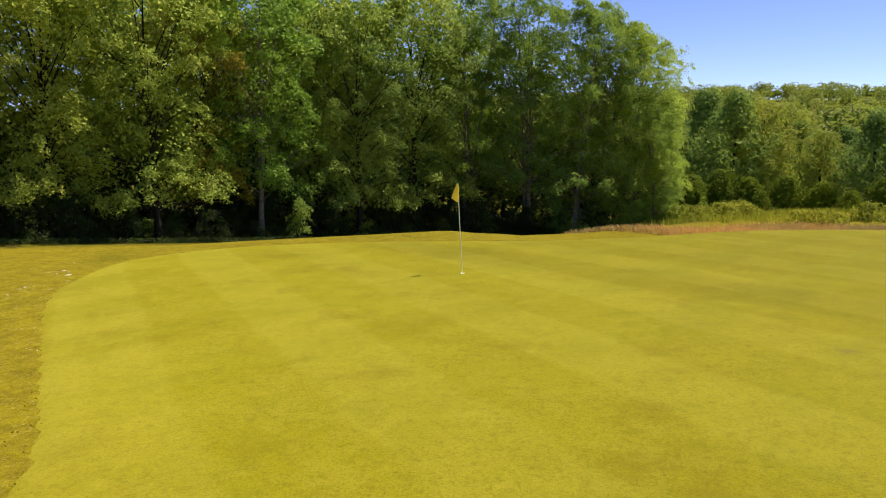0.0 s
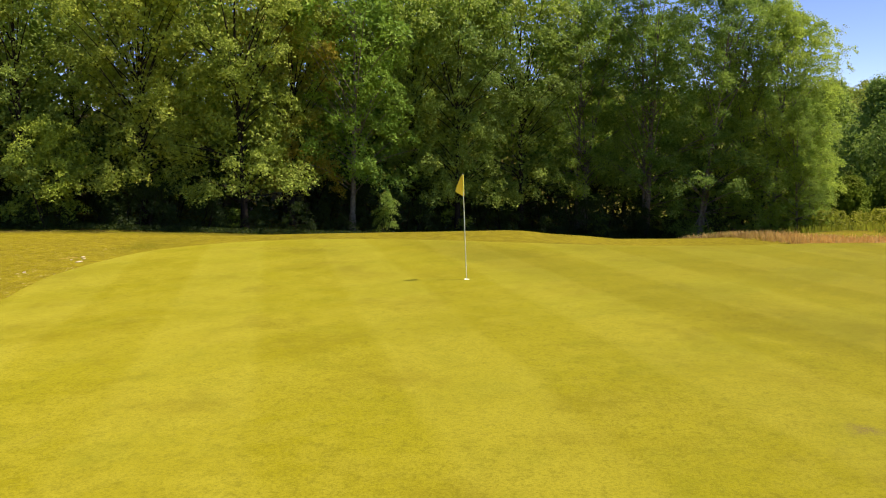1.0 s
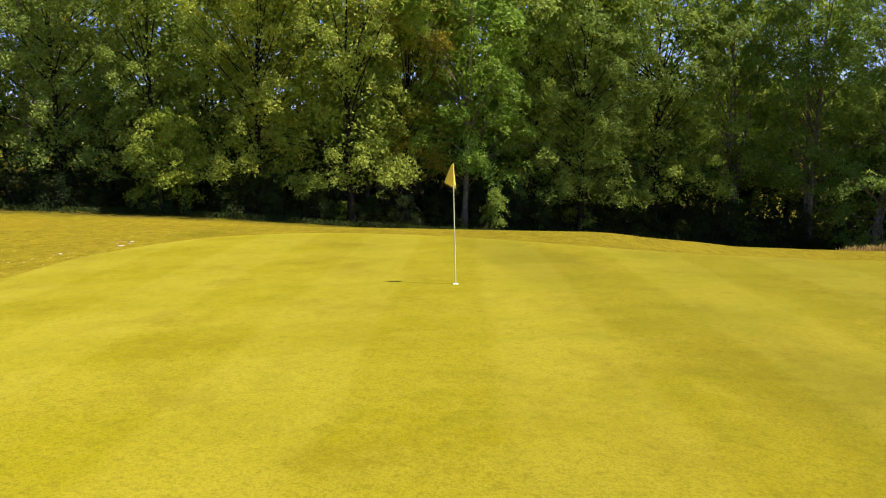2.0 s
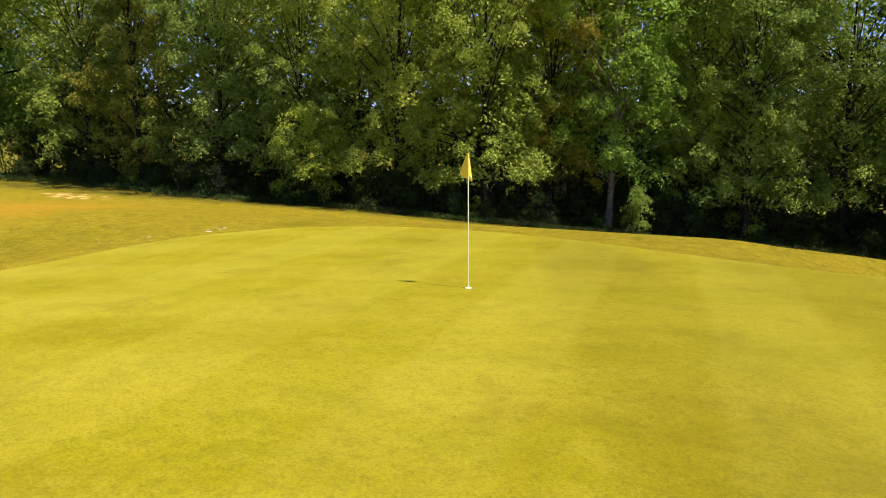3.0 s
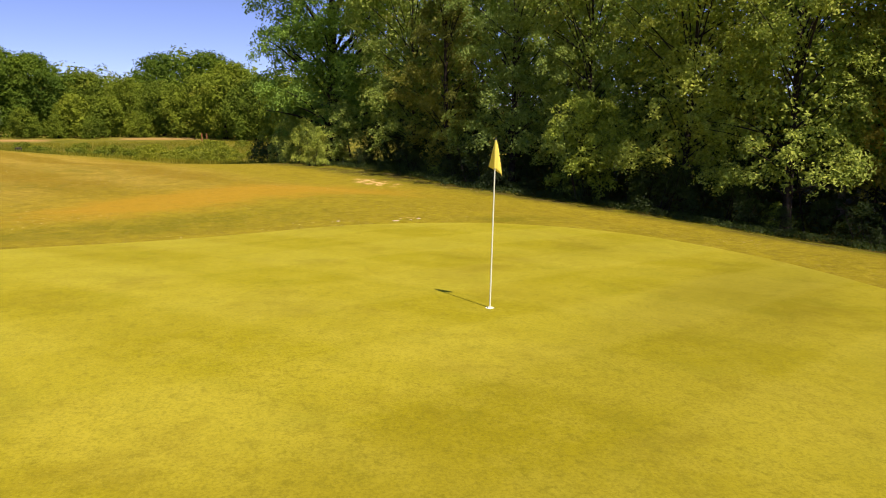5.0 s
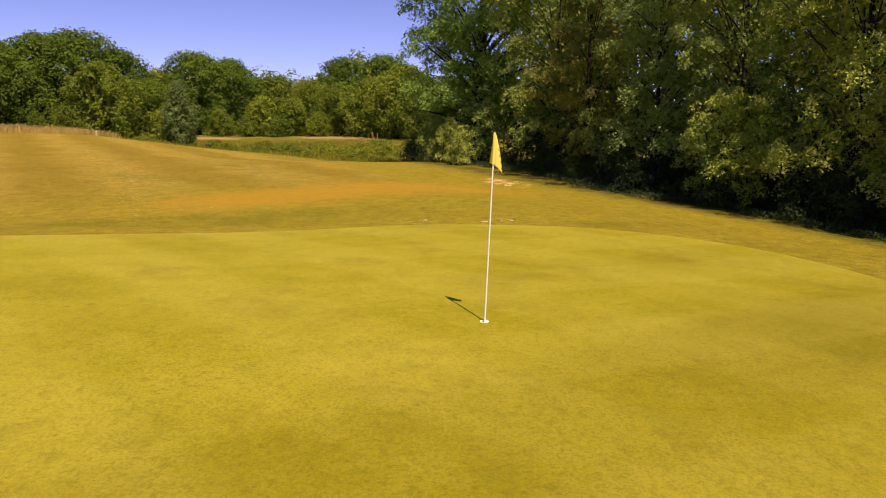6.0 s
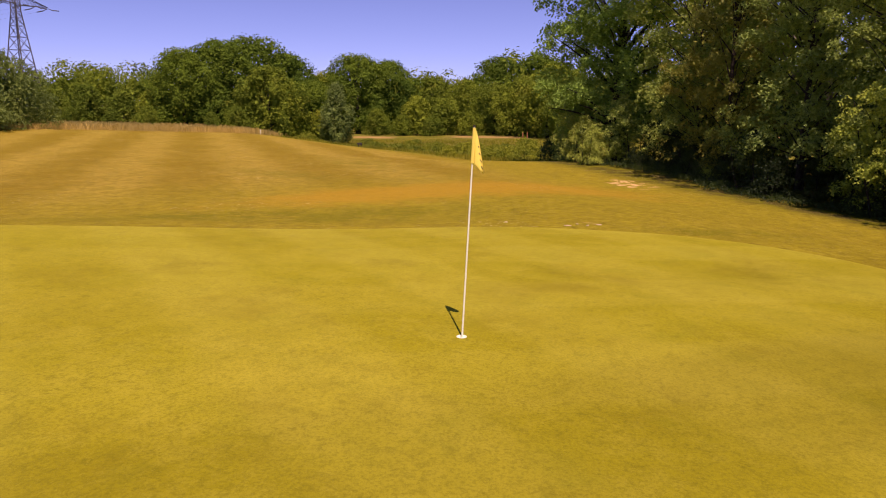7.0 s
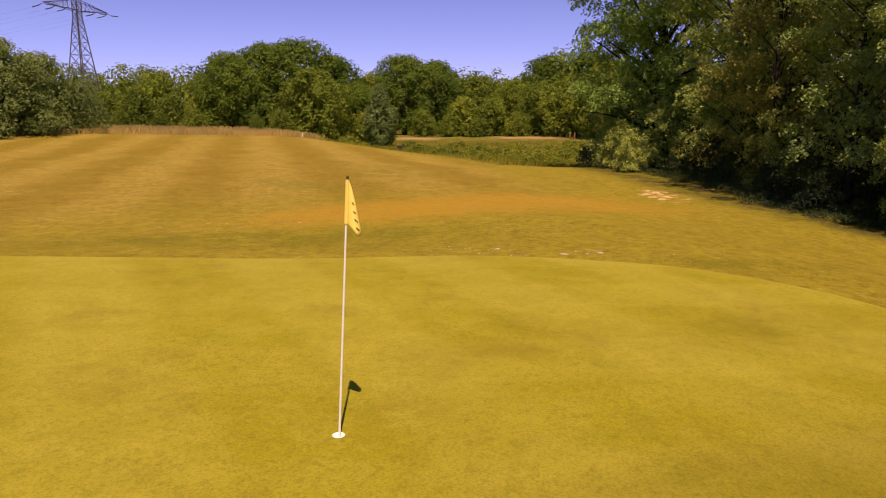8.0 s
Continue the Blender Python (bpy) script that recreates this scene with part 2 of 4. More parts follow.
POST_WOOD = plain_material("orange_wood", (0.38, 0.16, 0.05), 0.8, 0.2)


# ---- helpers for building
def mesh_of(name, verts, faces, material, smooth=False):
    me = bpy.data.meshes.new(name)
    verts, faces = np.asarray(verts, np.float32), np.asarray(faces, np.int32)
    k = faces.shape[1]
    me.vertices.add(len(verts))
    me.vertices.foreach_set("co", verts.ravel())
    me.loops.add(faces.size)
    me.loops.foreach_set("vertex_index", faces.ravel())
    me.polygons.add(len(faces))
    me.polygons.foreach_set("loop_start", np.arange(0, faces.size, k, dtype=np.int32))
    me.polygons.foreach_set("use_smooth", np.full(len(faces), smooth, dtype=bool))
    me.update(calc_edges=True)
    me.materials.append(material)
    return me


def child(name, me, parent, label=""):
    ob = new(name, me)
    ob.parent = parent
    return tagged(ob, label)


def part(name, bm, material, parent, label="", smooth=False):
    me = bpy.data.meshes.new(name)
    bm.to_mesh(me)
    bm.free()
    for f in me.polygons:
        f.use_smooth = smooth
    me.materials.append(material)
    return child(name, me, parent, label)


def thing(name, where, label, category, group="", kind=""):
    ob = new(name)
    ob.location = where
    ob.empty_display_size = 0.2
    return tagged(ob, label, category, group, kind)


def step(a, b, x):
    s = np.clip((np.asarray(x, float) - a) / (b - a), 0, 1)
    return s * s * (3 - 2 * s)


# ---- the lie of the land
PATH_DIST = 118.0
HOLE = np.array((0.96, 16.78))
OUTLINE = [(-3.2, 6.5), (-4.3, 8.4), (-5.4, 10.3), (-6.4, 12.0), (-7.4, 13.8), (-8.1, 15.5), (-8.4, 17.4), (-8.6, 19.4), (-8.0, 21.2), (-6.5, 22.7), (-4.4, 23.5), (-1.8, 23.8),
           (1.4, 23.6), (4.4, 23.6), (7.0, 24.6), (10.4, 26.0), (13.4, 26.4), (17.0, 25.4), (19.6, 21.0), (19.0, 14.0), (15.0, 6.0),
           (9.0, -0.5), (3.0, -1.5), (-1.3, 1.0), (-2.3, 3.9)]


def spline(points, n):
    """A closed smooth line through the points."""
    p = np.array(points, float)
    out = []
    for i in range(len(p)):
        a, b, c, d = p[i - 1], p[i], p[(i + 1) % len(p)], p[(i + 2) % len(p)]
        s = np.linspace(0, 1, n, endpoint=False)[:, None]
        out.append(0.5 * (2 * b + (c - a) * s + (2 * a - 5 * b + 4 * c - d) * s ** 2 + (3 * b - a - 3 * c + d) * s ** 3))
    return np.concatenate(out)


RIM = spline(OUTLINE, 10)
rel = RIM - HOLE
ANG = np.arctan2(rel[:, 1], rel[:, 0])
order = np.argsort(ANG)
ANG_S, RAD_S = ANG[order], np.hypot(rel[:, 0], rel[:, 1])[order]


def outside(x, y):
    """About how far (x, y) lies outside the putting green, negative inside."""
    x, y = np.asarray(x, float), np.asarray(y, float)
    a = np.arctan2(y - HOLE[1], x - HOLE[0])
    return np.hypot(x - HOLE[0], y - HOLE[1]) - np.interp(a, ANG_S, RAD_S, period=2 * math.pi)


def tree_edge(x):
    """y at which the shade of the tree belt begins."""
    return np.interp(x, (-48, -38, -25, -17, -13, -10, -6.7, -3, 0.5, 6, 12, 25), (8.5, 13, 19.2, 24.6, 27.2, 29.0, 30.9, 32.7, 34.3, 37.2, 40.6, 47))


def uv_of(x, y):
    """Along and across the fairway, from the hole."""
    dx, dy = np.asarray(x, float) - 1.0, np.asarray(y, float) - 16.8
    return -0.85 * dx - 0.53 * dy, -0.53 * dx + 0.85 * dy


def brow(u):
    """How far across the fairway its mown top reaches."""
    return 17.5 - 0.29 * (u - 36)


def height(x, y):
    x, y = np.asarray(x, float), np.asarray(y, float)
    far = np.hypot(x, y - 15)
    u, v = uv_of(x, y)
    green = 0.016 * (x - 0.96) - 0.04 * (y - 16.78)
    green = np.clip(green - 0.003 * np.minimum(x - 1, 0) ** 2 * step(17.5, 11, y), -0.6, 0.8)
    lift = np.logaddexp(0, (np.minimum(u, 130) - 22) / 4) * 4 * 0.0215
    field = -0.32 + lift * step(140, 70, -v)
    field = field - 0.2 * step(6, 17, v) * step(25, 40, u) - 0.5 * step(0, 13, v) * step(32, 46, u)
    field = field + 0.55 * step(5, -22, v) * step(50, 82, u)
    # the bank behind the fairway falls into a meadow
    fall = step(0, 14, v - brow(np.clip(u, 30, 140))) * step(28, 44, u)
    field = field * (1 - fall) + fall * (-1.45 + 0.03 * np.clip(far - 70, 0, 50))
    w = (y - tree_edge(x)) * 0.85
    sag = np.interp(x, (-38, -25, -17, -10, -3, 3, 8, 20), (-0.18, -0.38, -0.72, -1.2, -1.52, -1.8, -2.0, -2.05))
    near = np.maximum(step(-8.5, 0, w), step(-3, 7, x) * step(20, 26, y))
    field = field + sag * near * (1 - fall) * step(-60, -42, x)
    # past the edge of the mown grass the ground drops into the wood
    drop = np.interp(x, (-30, -24, -18, -12, -7, 0, 6, 11, 15, 30), (0, -0.25, -0.55, -0.85, -1.05, -1.35, -1.5, -1.3, -0.8, -0.8))
    field = field + drop * step(-1.0, 6.5, w) * (1 - fall)
    field = field - 0.8 * step(10, 60, w) * step(-20, 10, x)
    # a wooded hill beyond
    hx, hy = x - 190, y - 430
    field = field + 24 * np.exp(-((hx * 0.9 + hy * 0.3) / 260) ** 2 - ((hy * 0.9 - hx * 0.3) / 170) ** 2)
    field = field + 8.5 * step(165, 330, far) * step(60, -60, x)
    out = outside(x, y)
    mixed = step(-0.5, 6.0, out) * (1 - step(4, 10, x)) + step(-1.5, 5.0, out) * step(4, 10, x)
    return green * (1 - mixed) + field * mixed


def z_at(x, y):
    return float(height(x, y))


def attribute(me, name, values):
    at = me.attributes.new(name, "FLOAT", "POINT")
    at.data.foreach_set("value", np.asarray(values, np.float32).ravel())


def blob(x, y, cx, cy, rx, ry, turn=0.0):
    c, s = math.cos(turn), math.sin(turn)
    dx, dy = x - cx, y - cy
    return np.exp(-((dx * c + dy * s) / rx) ** 2 - ((dy * c - dx * s) / ry) ** 2)


def build_ground():
    n = 280
    s = np.linspace(-1, 1, n)
    grow = 3000 / math.sinh(6.6) * np.sinh(6.6 * s)
    gx, gy = np.meshgrid(grow - 6, grow + 18, indexing="ij")
    x, y = gx.ravel(), gy.ravel()
    z = height(x, y)
    out = outside(x, y)
    z = z - 0.12 * step(-0.1, -0.9, out) - 0.25 * step(2.5, 1.2, np.hypot(x - HOLE[0], y - HOLE[1]))
    i = np.arange(n * n).reshape(n, n)
    quads = np.stack([i[:-1, :-1], i[1:, :-1], i[1:, 1:], i[:-1, 1:]], -1).reshape(-1, 4)
    me = mesh_of("ground", np.stack([x, y, z], 1), quads, ground_material(), True)
    u, v = uv_of(x, y)
    w = (y - tree_edge(x)) * 0.85
    top = step(2, -2, v - brow(np.clip(u, 30, 140)))
    attribute(me, "fairway", step(13, 27, u - 0.4 * np.minimum(v, 0)) * np.where(u > 30, top, 1) * step(-3, -7, np.where(x > -42, w, -10)) * step(130, 110, u))
    path = np.abs(np.hypot(x - 6.0, y - 19.3) - PATH_DIST) / 1.5
    dry = blob(x, y, -14.0, 10.6, 4.4, 2.3, 2.45) + blob(x, y, -18.6, 15.8, 4.8, 3.0, 2.05)
    attribute(me, "path", step(1.0, 0.5, path) * step(-60, -70, x) * step(-60, -45, y))
    attribute(me, "dry", np.clip(dry, 0, 1))
    lush = 0.8 * step(2.2, 0.8, np.abs(out - 2.8)) * step(-4, -8, x) * step(17, 13, y) + blob(x, y, -9.2, 20.8, 1.9, 0.7, 1.9) + 0.8 * blob(x, y, -21.5, 4.0, 3.5, 1.2, 1.05) + 0.7 * blob(x, y, -29, 5, 5, 1.5, 0.6)
    attribute(me, "lush", np.clip(lush, 0, 1) * 0.8)
    attribute(me, "meadow", np.maximum(step(0.5, 3, v - brow(np.clip(u, 30, 140))) * step(40, 48, u), step(118, 125, u)) * step(30, 60, np.hypot(x, y - 15)) + step(60, 90, y))
    far = np.hypot(x, y - 15)
    # starts at the belt's shade edge, painting its shade with the forest floor
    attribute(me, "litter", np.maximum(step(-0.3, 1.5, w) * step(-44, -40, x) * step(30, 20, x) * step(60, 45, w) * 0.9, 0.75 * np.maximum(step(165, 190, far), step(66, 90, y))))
    attribute(me, "sand", np.clip(1.2 * blob(x, y, -24.6, 19.1, 1.8, 0.9, 0.4) + blob(x, y, -9.2, 17.9, 0.7, 0.4, 0.8) * 0.6 + blob(x, y, -9.3, 15.8, 0.3, 0.2) * 0.7, 0, 1))
    return tagged(new("ground", me), "dry yellow-brown mown grassland with worn patches", "ground", kind="structure")


def build_green():
    n_a = 240
    ang = np.linspace(-math.pi, math.pi, n_a, endpoint=False)
    reach = np.interp(ang, ANG_S, RAD_S, period=2 * math.pi)
    share = np.linspace(0.03, 1.0, 44)
    rings = []
    for r in (0.054, 0.10):
        rings.append(np.full(n_a, r))
    for q in share:
        rings.append(np.maximum(0.25, reach * q))
    rr = np.array(rings)
    x, y = HOLE[0] + rr * np.cos(ang), HOLE[1] + rr * np.sin(ang)
    z = height(x, y) + 0.012
    z[-1] -= 0.03
    z[:2] = z_at(*HOLE) + 0.012
    i = np.arange(rr.size).reshape(rr.shape)
    j = np.roll(i, -1, 1)
    quads = np.stack([i[:-1], i[1:], j[1:], j[:-1]], -1).reshape(-1, 4)
    me = mesh_of("putting_green", np.stack([x, y, z], -1).reshape(-1, 3), quads, green_material(), True)
    attribute(me, "rim", reach - rr)
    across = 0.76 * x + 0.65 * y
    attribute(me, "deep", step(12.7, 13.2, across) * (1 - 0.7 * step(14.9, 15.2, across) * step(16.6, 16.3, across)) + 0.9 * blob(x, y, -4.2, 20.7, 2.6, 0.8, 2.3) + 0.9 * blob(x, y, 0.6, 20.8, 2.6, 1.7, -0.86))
    attribute(me, "thin", blob(x, y, -1.8, 17.4, 0.42, 1.0, 0.3) + 0.6 * blob(x, y, -3.4, 11.2, 1.2, 0.35, 0.9))
    attribute(me, "worn", blob(x, y, -1.2, 7.6, 0.30, 0.12, 0.5) + blob(x, y, 6.0, 9.6, 0.25, 0.15, 0.3))
    return tagged(new("putting_green", me), "closely mown yellow-green putting green with mowing stripes", "golf green", kind="structure")


build_ground()
build_green()
rng = np.random.default_rng(7)


# ---- trees
def leaves(centres, normals, size, jitter, r):
    """One folded leaf at each centre: base, two sides, tip."""
    n = len(centres)
    nrm = normals + r.normal(0, jitter, (n, 3))
    nrm /= np.linalg.norm(nrm, axis=1)[:, None]
    t = np.cross(nrm, r.normal(0, 1, (n, 3)))
    t /= np.linalg.norm(t, axis=1)[:, None] + 1e-9
    b = np.cross(nrm, t)
    s = (np.asarray(size) * r.uniform(0.65, 1.35, n))[:, None]
    v = np.stack([centres - t * s * 0.5, centres + b * s * 0.3 + nrm * s * 0.1, centres + t * s * 0.55 - nrm * s * 0.08, centres - b * s * 0.3 + nrm * s * 0.1], 1)
    k = np.arange(n)[:, None] * 4
    f = np.concatenate([k + (0, 1, 2), k + (0, 2, 3)], 0)
    return v.reshape(-1, 3), f


def tube(path, radii, sides=7):
    """A tapered tube along a path."""
    path = np.asarray(path, float)
    d = np.gradient(path, axis=0)
    d /= np.linalg.norm(d, axis=1)[:, None] + 1e-9
    a = np.cross(d, (0.31, 0.95, 0.05))
    a /= np.linalg.norm(a, axis=1)[:, None] + 1e-9
    b = np.cross(d, a)
    th = np.linspace(0, 2 * math.pi, sides, endpoint=False)
    ring = a[:, None] * np.cos(th)[None, :, None] + b[:, None] * np.sin(th)[None, :, None]
    v = path[:, None] + ring * np.asarray(radii)[:, None, None]
    i = np.arange(v.shape[0] * sides).reshape(-1, sides)
    j = np.roll(i, -1, 1)
    return v.reshape(-1, 3), np.stack([i[:-1], j[:-1], j[1:], i[1:]], -1).reshape(-1, 4)


def joined(pieces):
    vs, fs, k = [], [], 0
    for v, f in pieces:
        vs.append(v)
        fs.append(f + k)
        k += len(v)
    return np.concatenate(vs), np.concatenate(fs)


def lobed(r, wide, profile):
    """How far an uneven crown reaches at the share h of its height, towards the angle a."""
    lobes, depth = r.uniform(0, 2 * math.pi, 5), r.uniform(0.04, 0.15, 5)

    def reach(h, a):
        return wide * profile(h) * (1 + sum(d * math.cos((k + 2) * (a - p) + 4 * h) for k, (p, d) in enumerate(zip(lobes, depth))))
    return reach


def round_profile(h):
    return math.sqrt(max(0.02, 1 - (1.9 * h - 0.85) ** 2 * 0.9)) if h > 0.45 else 0.86 + 0.25 * h


def poplar_profile(h):
    return 0.75 + 0.35 * math.sin(math.pi * min(1, h * 1.3)) if h < 0.6 else max(0.1, 1.2 * (1 - h) ** 0.6)


def full_profile(h):
    """Upright below, with a head that spreads wider."""
    return 0.80 + 0.06 * math.sin(9 * h) + 0.40 * float(step(0.42, 0.70, h)) if h < 0.72 else max(0.12, 1.2 * math.sqrt(max(0, 1 - ((h - 0.72) / 0.29) ** 2)))


def tall_profile(h):
    """Broad all the way up, closing late."""
    return 0.9 + 0.12 * math.sin(7 * h) if h < 0.6 else max(0.15, math.sqrt(max(0, 1 - ((h - 0.6) / 0.41) ** 2)))


def bush_profile(h):
    return math.sqrt(max(0.03, 1 - h * h))


def unit(v):
    return v / (np.linalg.norm(v, axis=1)[:, None] + 1e-9)


def spray_crown(r, tall, wide, low, boughs, sprays, per, leaf, profile, fine_top, core, pad):
    """Boughs round the crown, each of flat leafy sprays along its outer end; coarser above fine_top; large leaves inside."""
    reach = lobed(r, wide, profile)
    tips, pos, nrm, size = [], [], [], []
    for k in range(boughs):
        h = min(1.0, (k + r.uniform(0, 1)) / boughs)
        a = r.uniform(0, 2 * math.pi)
        q = r.uniform(0.80, 1.03) if r.uniform() < 0.8 else r.uniform(0.45, 0.8)
        out = np.array((math.cos(a), math.sin(a), 0.0))
        side = np.array((-math.sin(a), math.cos(a), 0.0))
        big = reach(h, a)
        tip = out * big * q + (0, 0, low + (tall - low) * h - r.uniform(0.0, 0.45))
        tips.append(tip)
        high = tip[2] > fine_top
        ns, nl, ls = (sprays, max(5, per // 2), leaf * 2.0) if high else (sprays, per, leaf)
        # a leafy pad: highest in its middle, thin at its rim
        long = min(pad, 0.5 * big + 0.2) * r.uniform(0.65, 1.25)
        broad, tilt = long * r.uniform(0.38, 0.6), r.normal(0.05, 0.3)
        u, w = r.uniform(0, 1, ns), np.clip(r.normal(0, 0.5, ns), -1.1, 1.1)
        w *= np.sin(np.pi * np.clip(0.15 + 0.8 * u, 0, 1))
        c = tip - out * (u * long)[:, None] + side * (w * broad)[:, None]
        c[:, 2] += 0.34 * long * np.sin(np.pi * np.clip(0.1 + 0.8 * u, 0, 1)) + tilt * (0.5 - u) * long - 0.4 * broad * w * w + r.normal(0, 0.13 * long, ns)
        n = unit(np.array((0, 0, 0.75)) + out * (0.75 - 0.9 * u)[:, None] + side * (0.6 * w)[:, None] + r.normal(0, 0.3, (ns, 3)))
        n, c = np.repeat(n, nl, 0), np.repeat(c, nl, 0)
        d = r.normal(0, 1, (len(c), 3))
        d -= n * np.sum(d * n, 1)[:, None]
        d = unit(d) * (ls * 2.3 * np.sqrt(r.uniform(0, 1, len(c))))[:, None]
        d[:, 2] -= 1.4 * np.sum(d * d, 1)
        pos.append(c + d + n * r.normal(0, ls * 0.35, len(c))[:, None])
        nrm.append(n)
        size.append(np.full(len(c), ls))
    a, h, q = r.uniform(0, 2 * math.pi, core), r.uniform(0, 0.97, core), 0.62 * np.sqrt(r.uniform(0, 1, core))
    big = np.array([reach(hh, aa) for hh, aa in zip(h, a)]) * q
    pos.append(np.column_stack([big * np.cos(a), big * np.sin(a), low + (tall - low) * h]))
    nrm.append(unit(r.normal(0, 1, (core, 3))))
    size.append(np.full(core, max(0.18, leaf * 1.4)))
    return np.array(tips), np.concatenate(pos), np.concatenate(nrm), np.concatenate(size)


def lump_crown(r, tall, wide, low, lumps, per, leaf, profile, lump, core):
    """A crown seen from afar: rounded heads of leaves, close together, over a leafy inside."""
    reach = lobed(r, wide, profile)
    h = np.clip((np.arange(lumps) + r.uniform(0, 1, lumps)) / lumps, 0, 1)
    a = 2.39996 * np.arange(lumps) + r.normal(0, 0.4, lumps)
    big = np.array([reach(hh, aa) for hh, aa in zip(h, a)])
    rad = lump * r.uniform(0.6, 1.35, lumps)
    q = np.maximum(big - 0.7 * rad, 0.1) * np.where(r.uniform(0, 1, lumps) < 0.25, r.uniform(0.3, 0.9, lumps), 1)
    tips = np.column_stack([q * np.cos(a), q * np.sin(a), low + (tall - low) * h])
    tips[:, 2] = np.minimum(tips[:, 2], tall - 0.5 * rad)
    which = np.repeat(np.arange(lumps), per)
    away = unit(np.column_stack([np.cos(a), np.sin(a), 0.5 + 0 * a]))
    d = unit(r.normal(0, 1, (lumps * per, 3)) + 0.7 * away[which])
    bumpy = 1 + 0.22 * np.sin(5 * d[:, 0] + 3 * which) * np.sin(5 * d[:, 1] + which) + 0.12 * np.sin(9 * d[:, 2] + 2 * which)
    pos = tips[which] + d * (rad[which] * bumpy * r.uniform(0.72, 1.04, lumps * per))[:, None] * (1, 1, 0.82)
    a, h, q = r.uniform(0, 2 * math.pi, core), r.uniform(0, 0.93, core), 0.8 * np.sqrt(r.uniform(0, 1, core))
    big = np.array([reach(hh, aa) for hh, aa in zip(h, a)]) * q
    inner = np.column_stack([big * np.cos(a), big * np.sin(a), low + (tall - low) * h])
    return tips, np.concatenate([pos, inner]), np.concatenate([d * 0.8 + (0.05, 0, 0.35), unit(r.normal(0, 1, (core, 3)))]), np.concatenate([np.full(lumps * per, leaf), np.full(core, leaf * 2.6)])


def make_tree(name, label, category, seed, tall, wide, low, crown, mat, bark=BARK, trunk=0.22, limbs=26, group="", stems=1, jitter=0.62):
    """A tree or bush: crown(r) gives its bough tips, leaf places, leaf normals and leaf sizes."""
    r = np.random.default_rng(seed)
    root = thing(name, (0, 0, 0), label, category, group)
    tips, pos, nrm, size = crown(r)
    wood, tops = [], []
    for k in range(stems):
        off = np.array((0, 0)) if stems == 1 else r.normal(0, 0.35, 2)
        lean = r.normal(0, 0.35 if stems == 1 else wide * 0.3, 2)
        h = np.linspace(0, 1, 9)
        p = np.stack([off[0] + lean[0] * h ** 1.5 + 0.08 * np.sin(5 * h + seed), off[1] + lean[1] * h ** 1.5 + 0.08 * np.cos(4 * h), -0.3 + (tall * 0.86 + 0.3) * h], 1)
        rad = trunk * (1 - 0.85 * h) * (1 + 0.5 * np.exp(-h * 14)) / math.sqrt(stems)
        wood.append(tube(p, rad, 8))
        tops.append(p)
    for k in r.choice(len(tips), min(limbs, len(tips)), replace=False):
        p, tip = tops[k % stems], tips[k]
        z0 = max(0.10 * tall, tip[2] * r.uniform(0.5, 0.85) - 0.2)
        start = np.array([np.interp(z0, p[:, 2], p[:, i]) for i in (0, 1)] + [z0])
        h = np.linspace(0, 1, 6)[:, None]
        mid = (start + tip) / 2 + (0, 0, 0.12 * np.linalg.norm(tip - start))
        path = (1 - h) ** 2 * start + 2 * h * (1 - h) * mid + h ** 2 * tip
        wood.append(tube(path, trunk * 0.24 * (1 - 0.85 * h[:, 0]), 5))
    v, f = joined(wood)
    child("trunk", mesh_of("trunk", v, f, bark, True), root)
    pos[:, 2] = np.maximum(pos[:, 2], 0.05)
    v, f = leaves(pos, nrm, size, jitter, r)
    child("crown", mesh_of("crown", v, f, mat), root)
    return root


def sprayed(tall, wide, low, boughs, sprays, per, leaf, profile=full_profile, fine_top=99.0, core=900, pad=1.2):
    return lambda r: spray_crown(r, tall, wide, low, boughs, sprays, per, leaf, profile, fine_top, core, pad)


def lumped(tall, wide, low, lumps, per, leaf, lump, profile=round_profile, core=500):
    return lambda r: lump_crown(r, tall, wide, low, lumps, per, leaf, profile, lump, core)


def plant(proto, x, y, turn, scale, sink=0.0, first=False):
    m = Matrix.Translation((x, y, z_at(x, y) - sink)) @ Matrix.Rotation(turn, 4, "Z") @ Matrix.Diagonal((scale, scale, scale, 1))
    if first:
        proto.matrix_basis = m
        return proto
    ob = copy_thing(proto, m)
    ob.matrix_basis = m
    return ob


BELT = "trees of the belt beside the green"
def belt_kind(name, label, seed, tall, wide, low, mat, bark=BARK, profile=full_profile, stems=1, trunk=0.15, top=9.4, boughs=140):
    """A finely leaved tree for the front of the belt, and a coarser one for the rows behind."""
    fine = make_tree(name, label, "tree", seed, tall, wide, low, sprayed(tall, wide, low, boughs, 18, 15, 0.11, profile, top, 3400), mat, bark, trunk, 44, BELT, stems)
    coarse = make_tree(name, label, "tree", seed + 50, tall, wide, low, sprayed(tall, wide, low, 60, 7, 10, 0.24, profile, 99, 700), mat, bark, trunk, 12, BELT, stems)
    return fine, coarse


oak_a, oak_a2 = belt_kind("oak_tree", "tall broad-leaved tree with dense olive-green foliage in the belt", 1, 12.5, 3.6, 1.7, OAK_LEAF)
oak_d, oak_d2 = belt_kind("oak_tree", "tall dark green tree with shaded heavy foliage in the belt", 13, 13.0, 3.6, 1.6, DARK_LEAF)
oak_b, oak_b2 = belt_kind("oak_tree", "tall broad-leaved tree with russet-tinged foliage in the belt", 2, 12.0, 3.2, 1.8, OLIVE_LEAF)
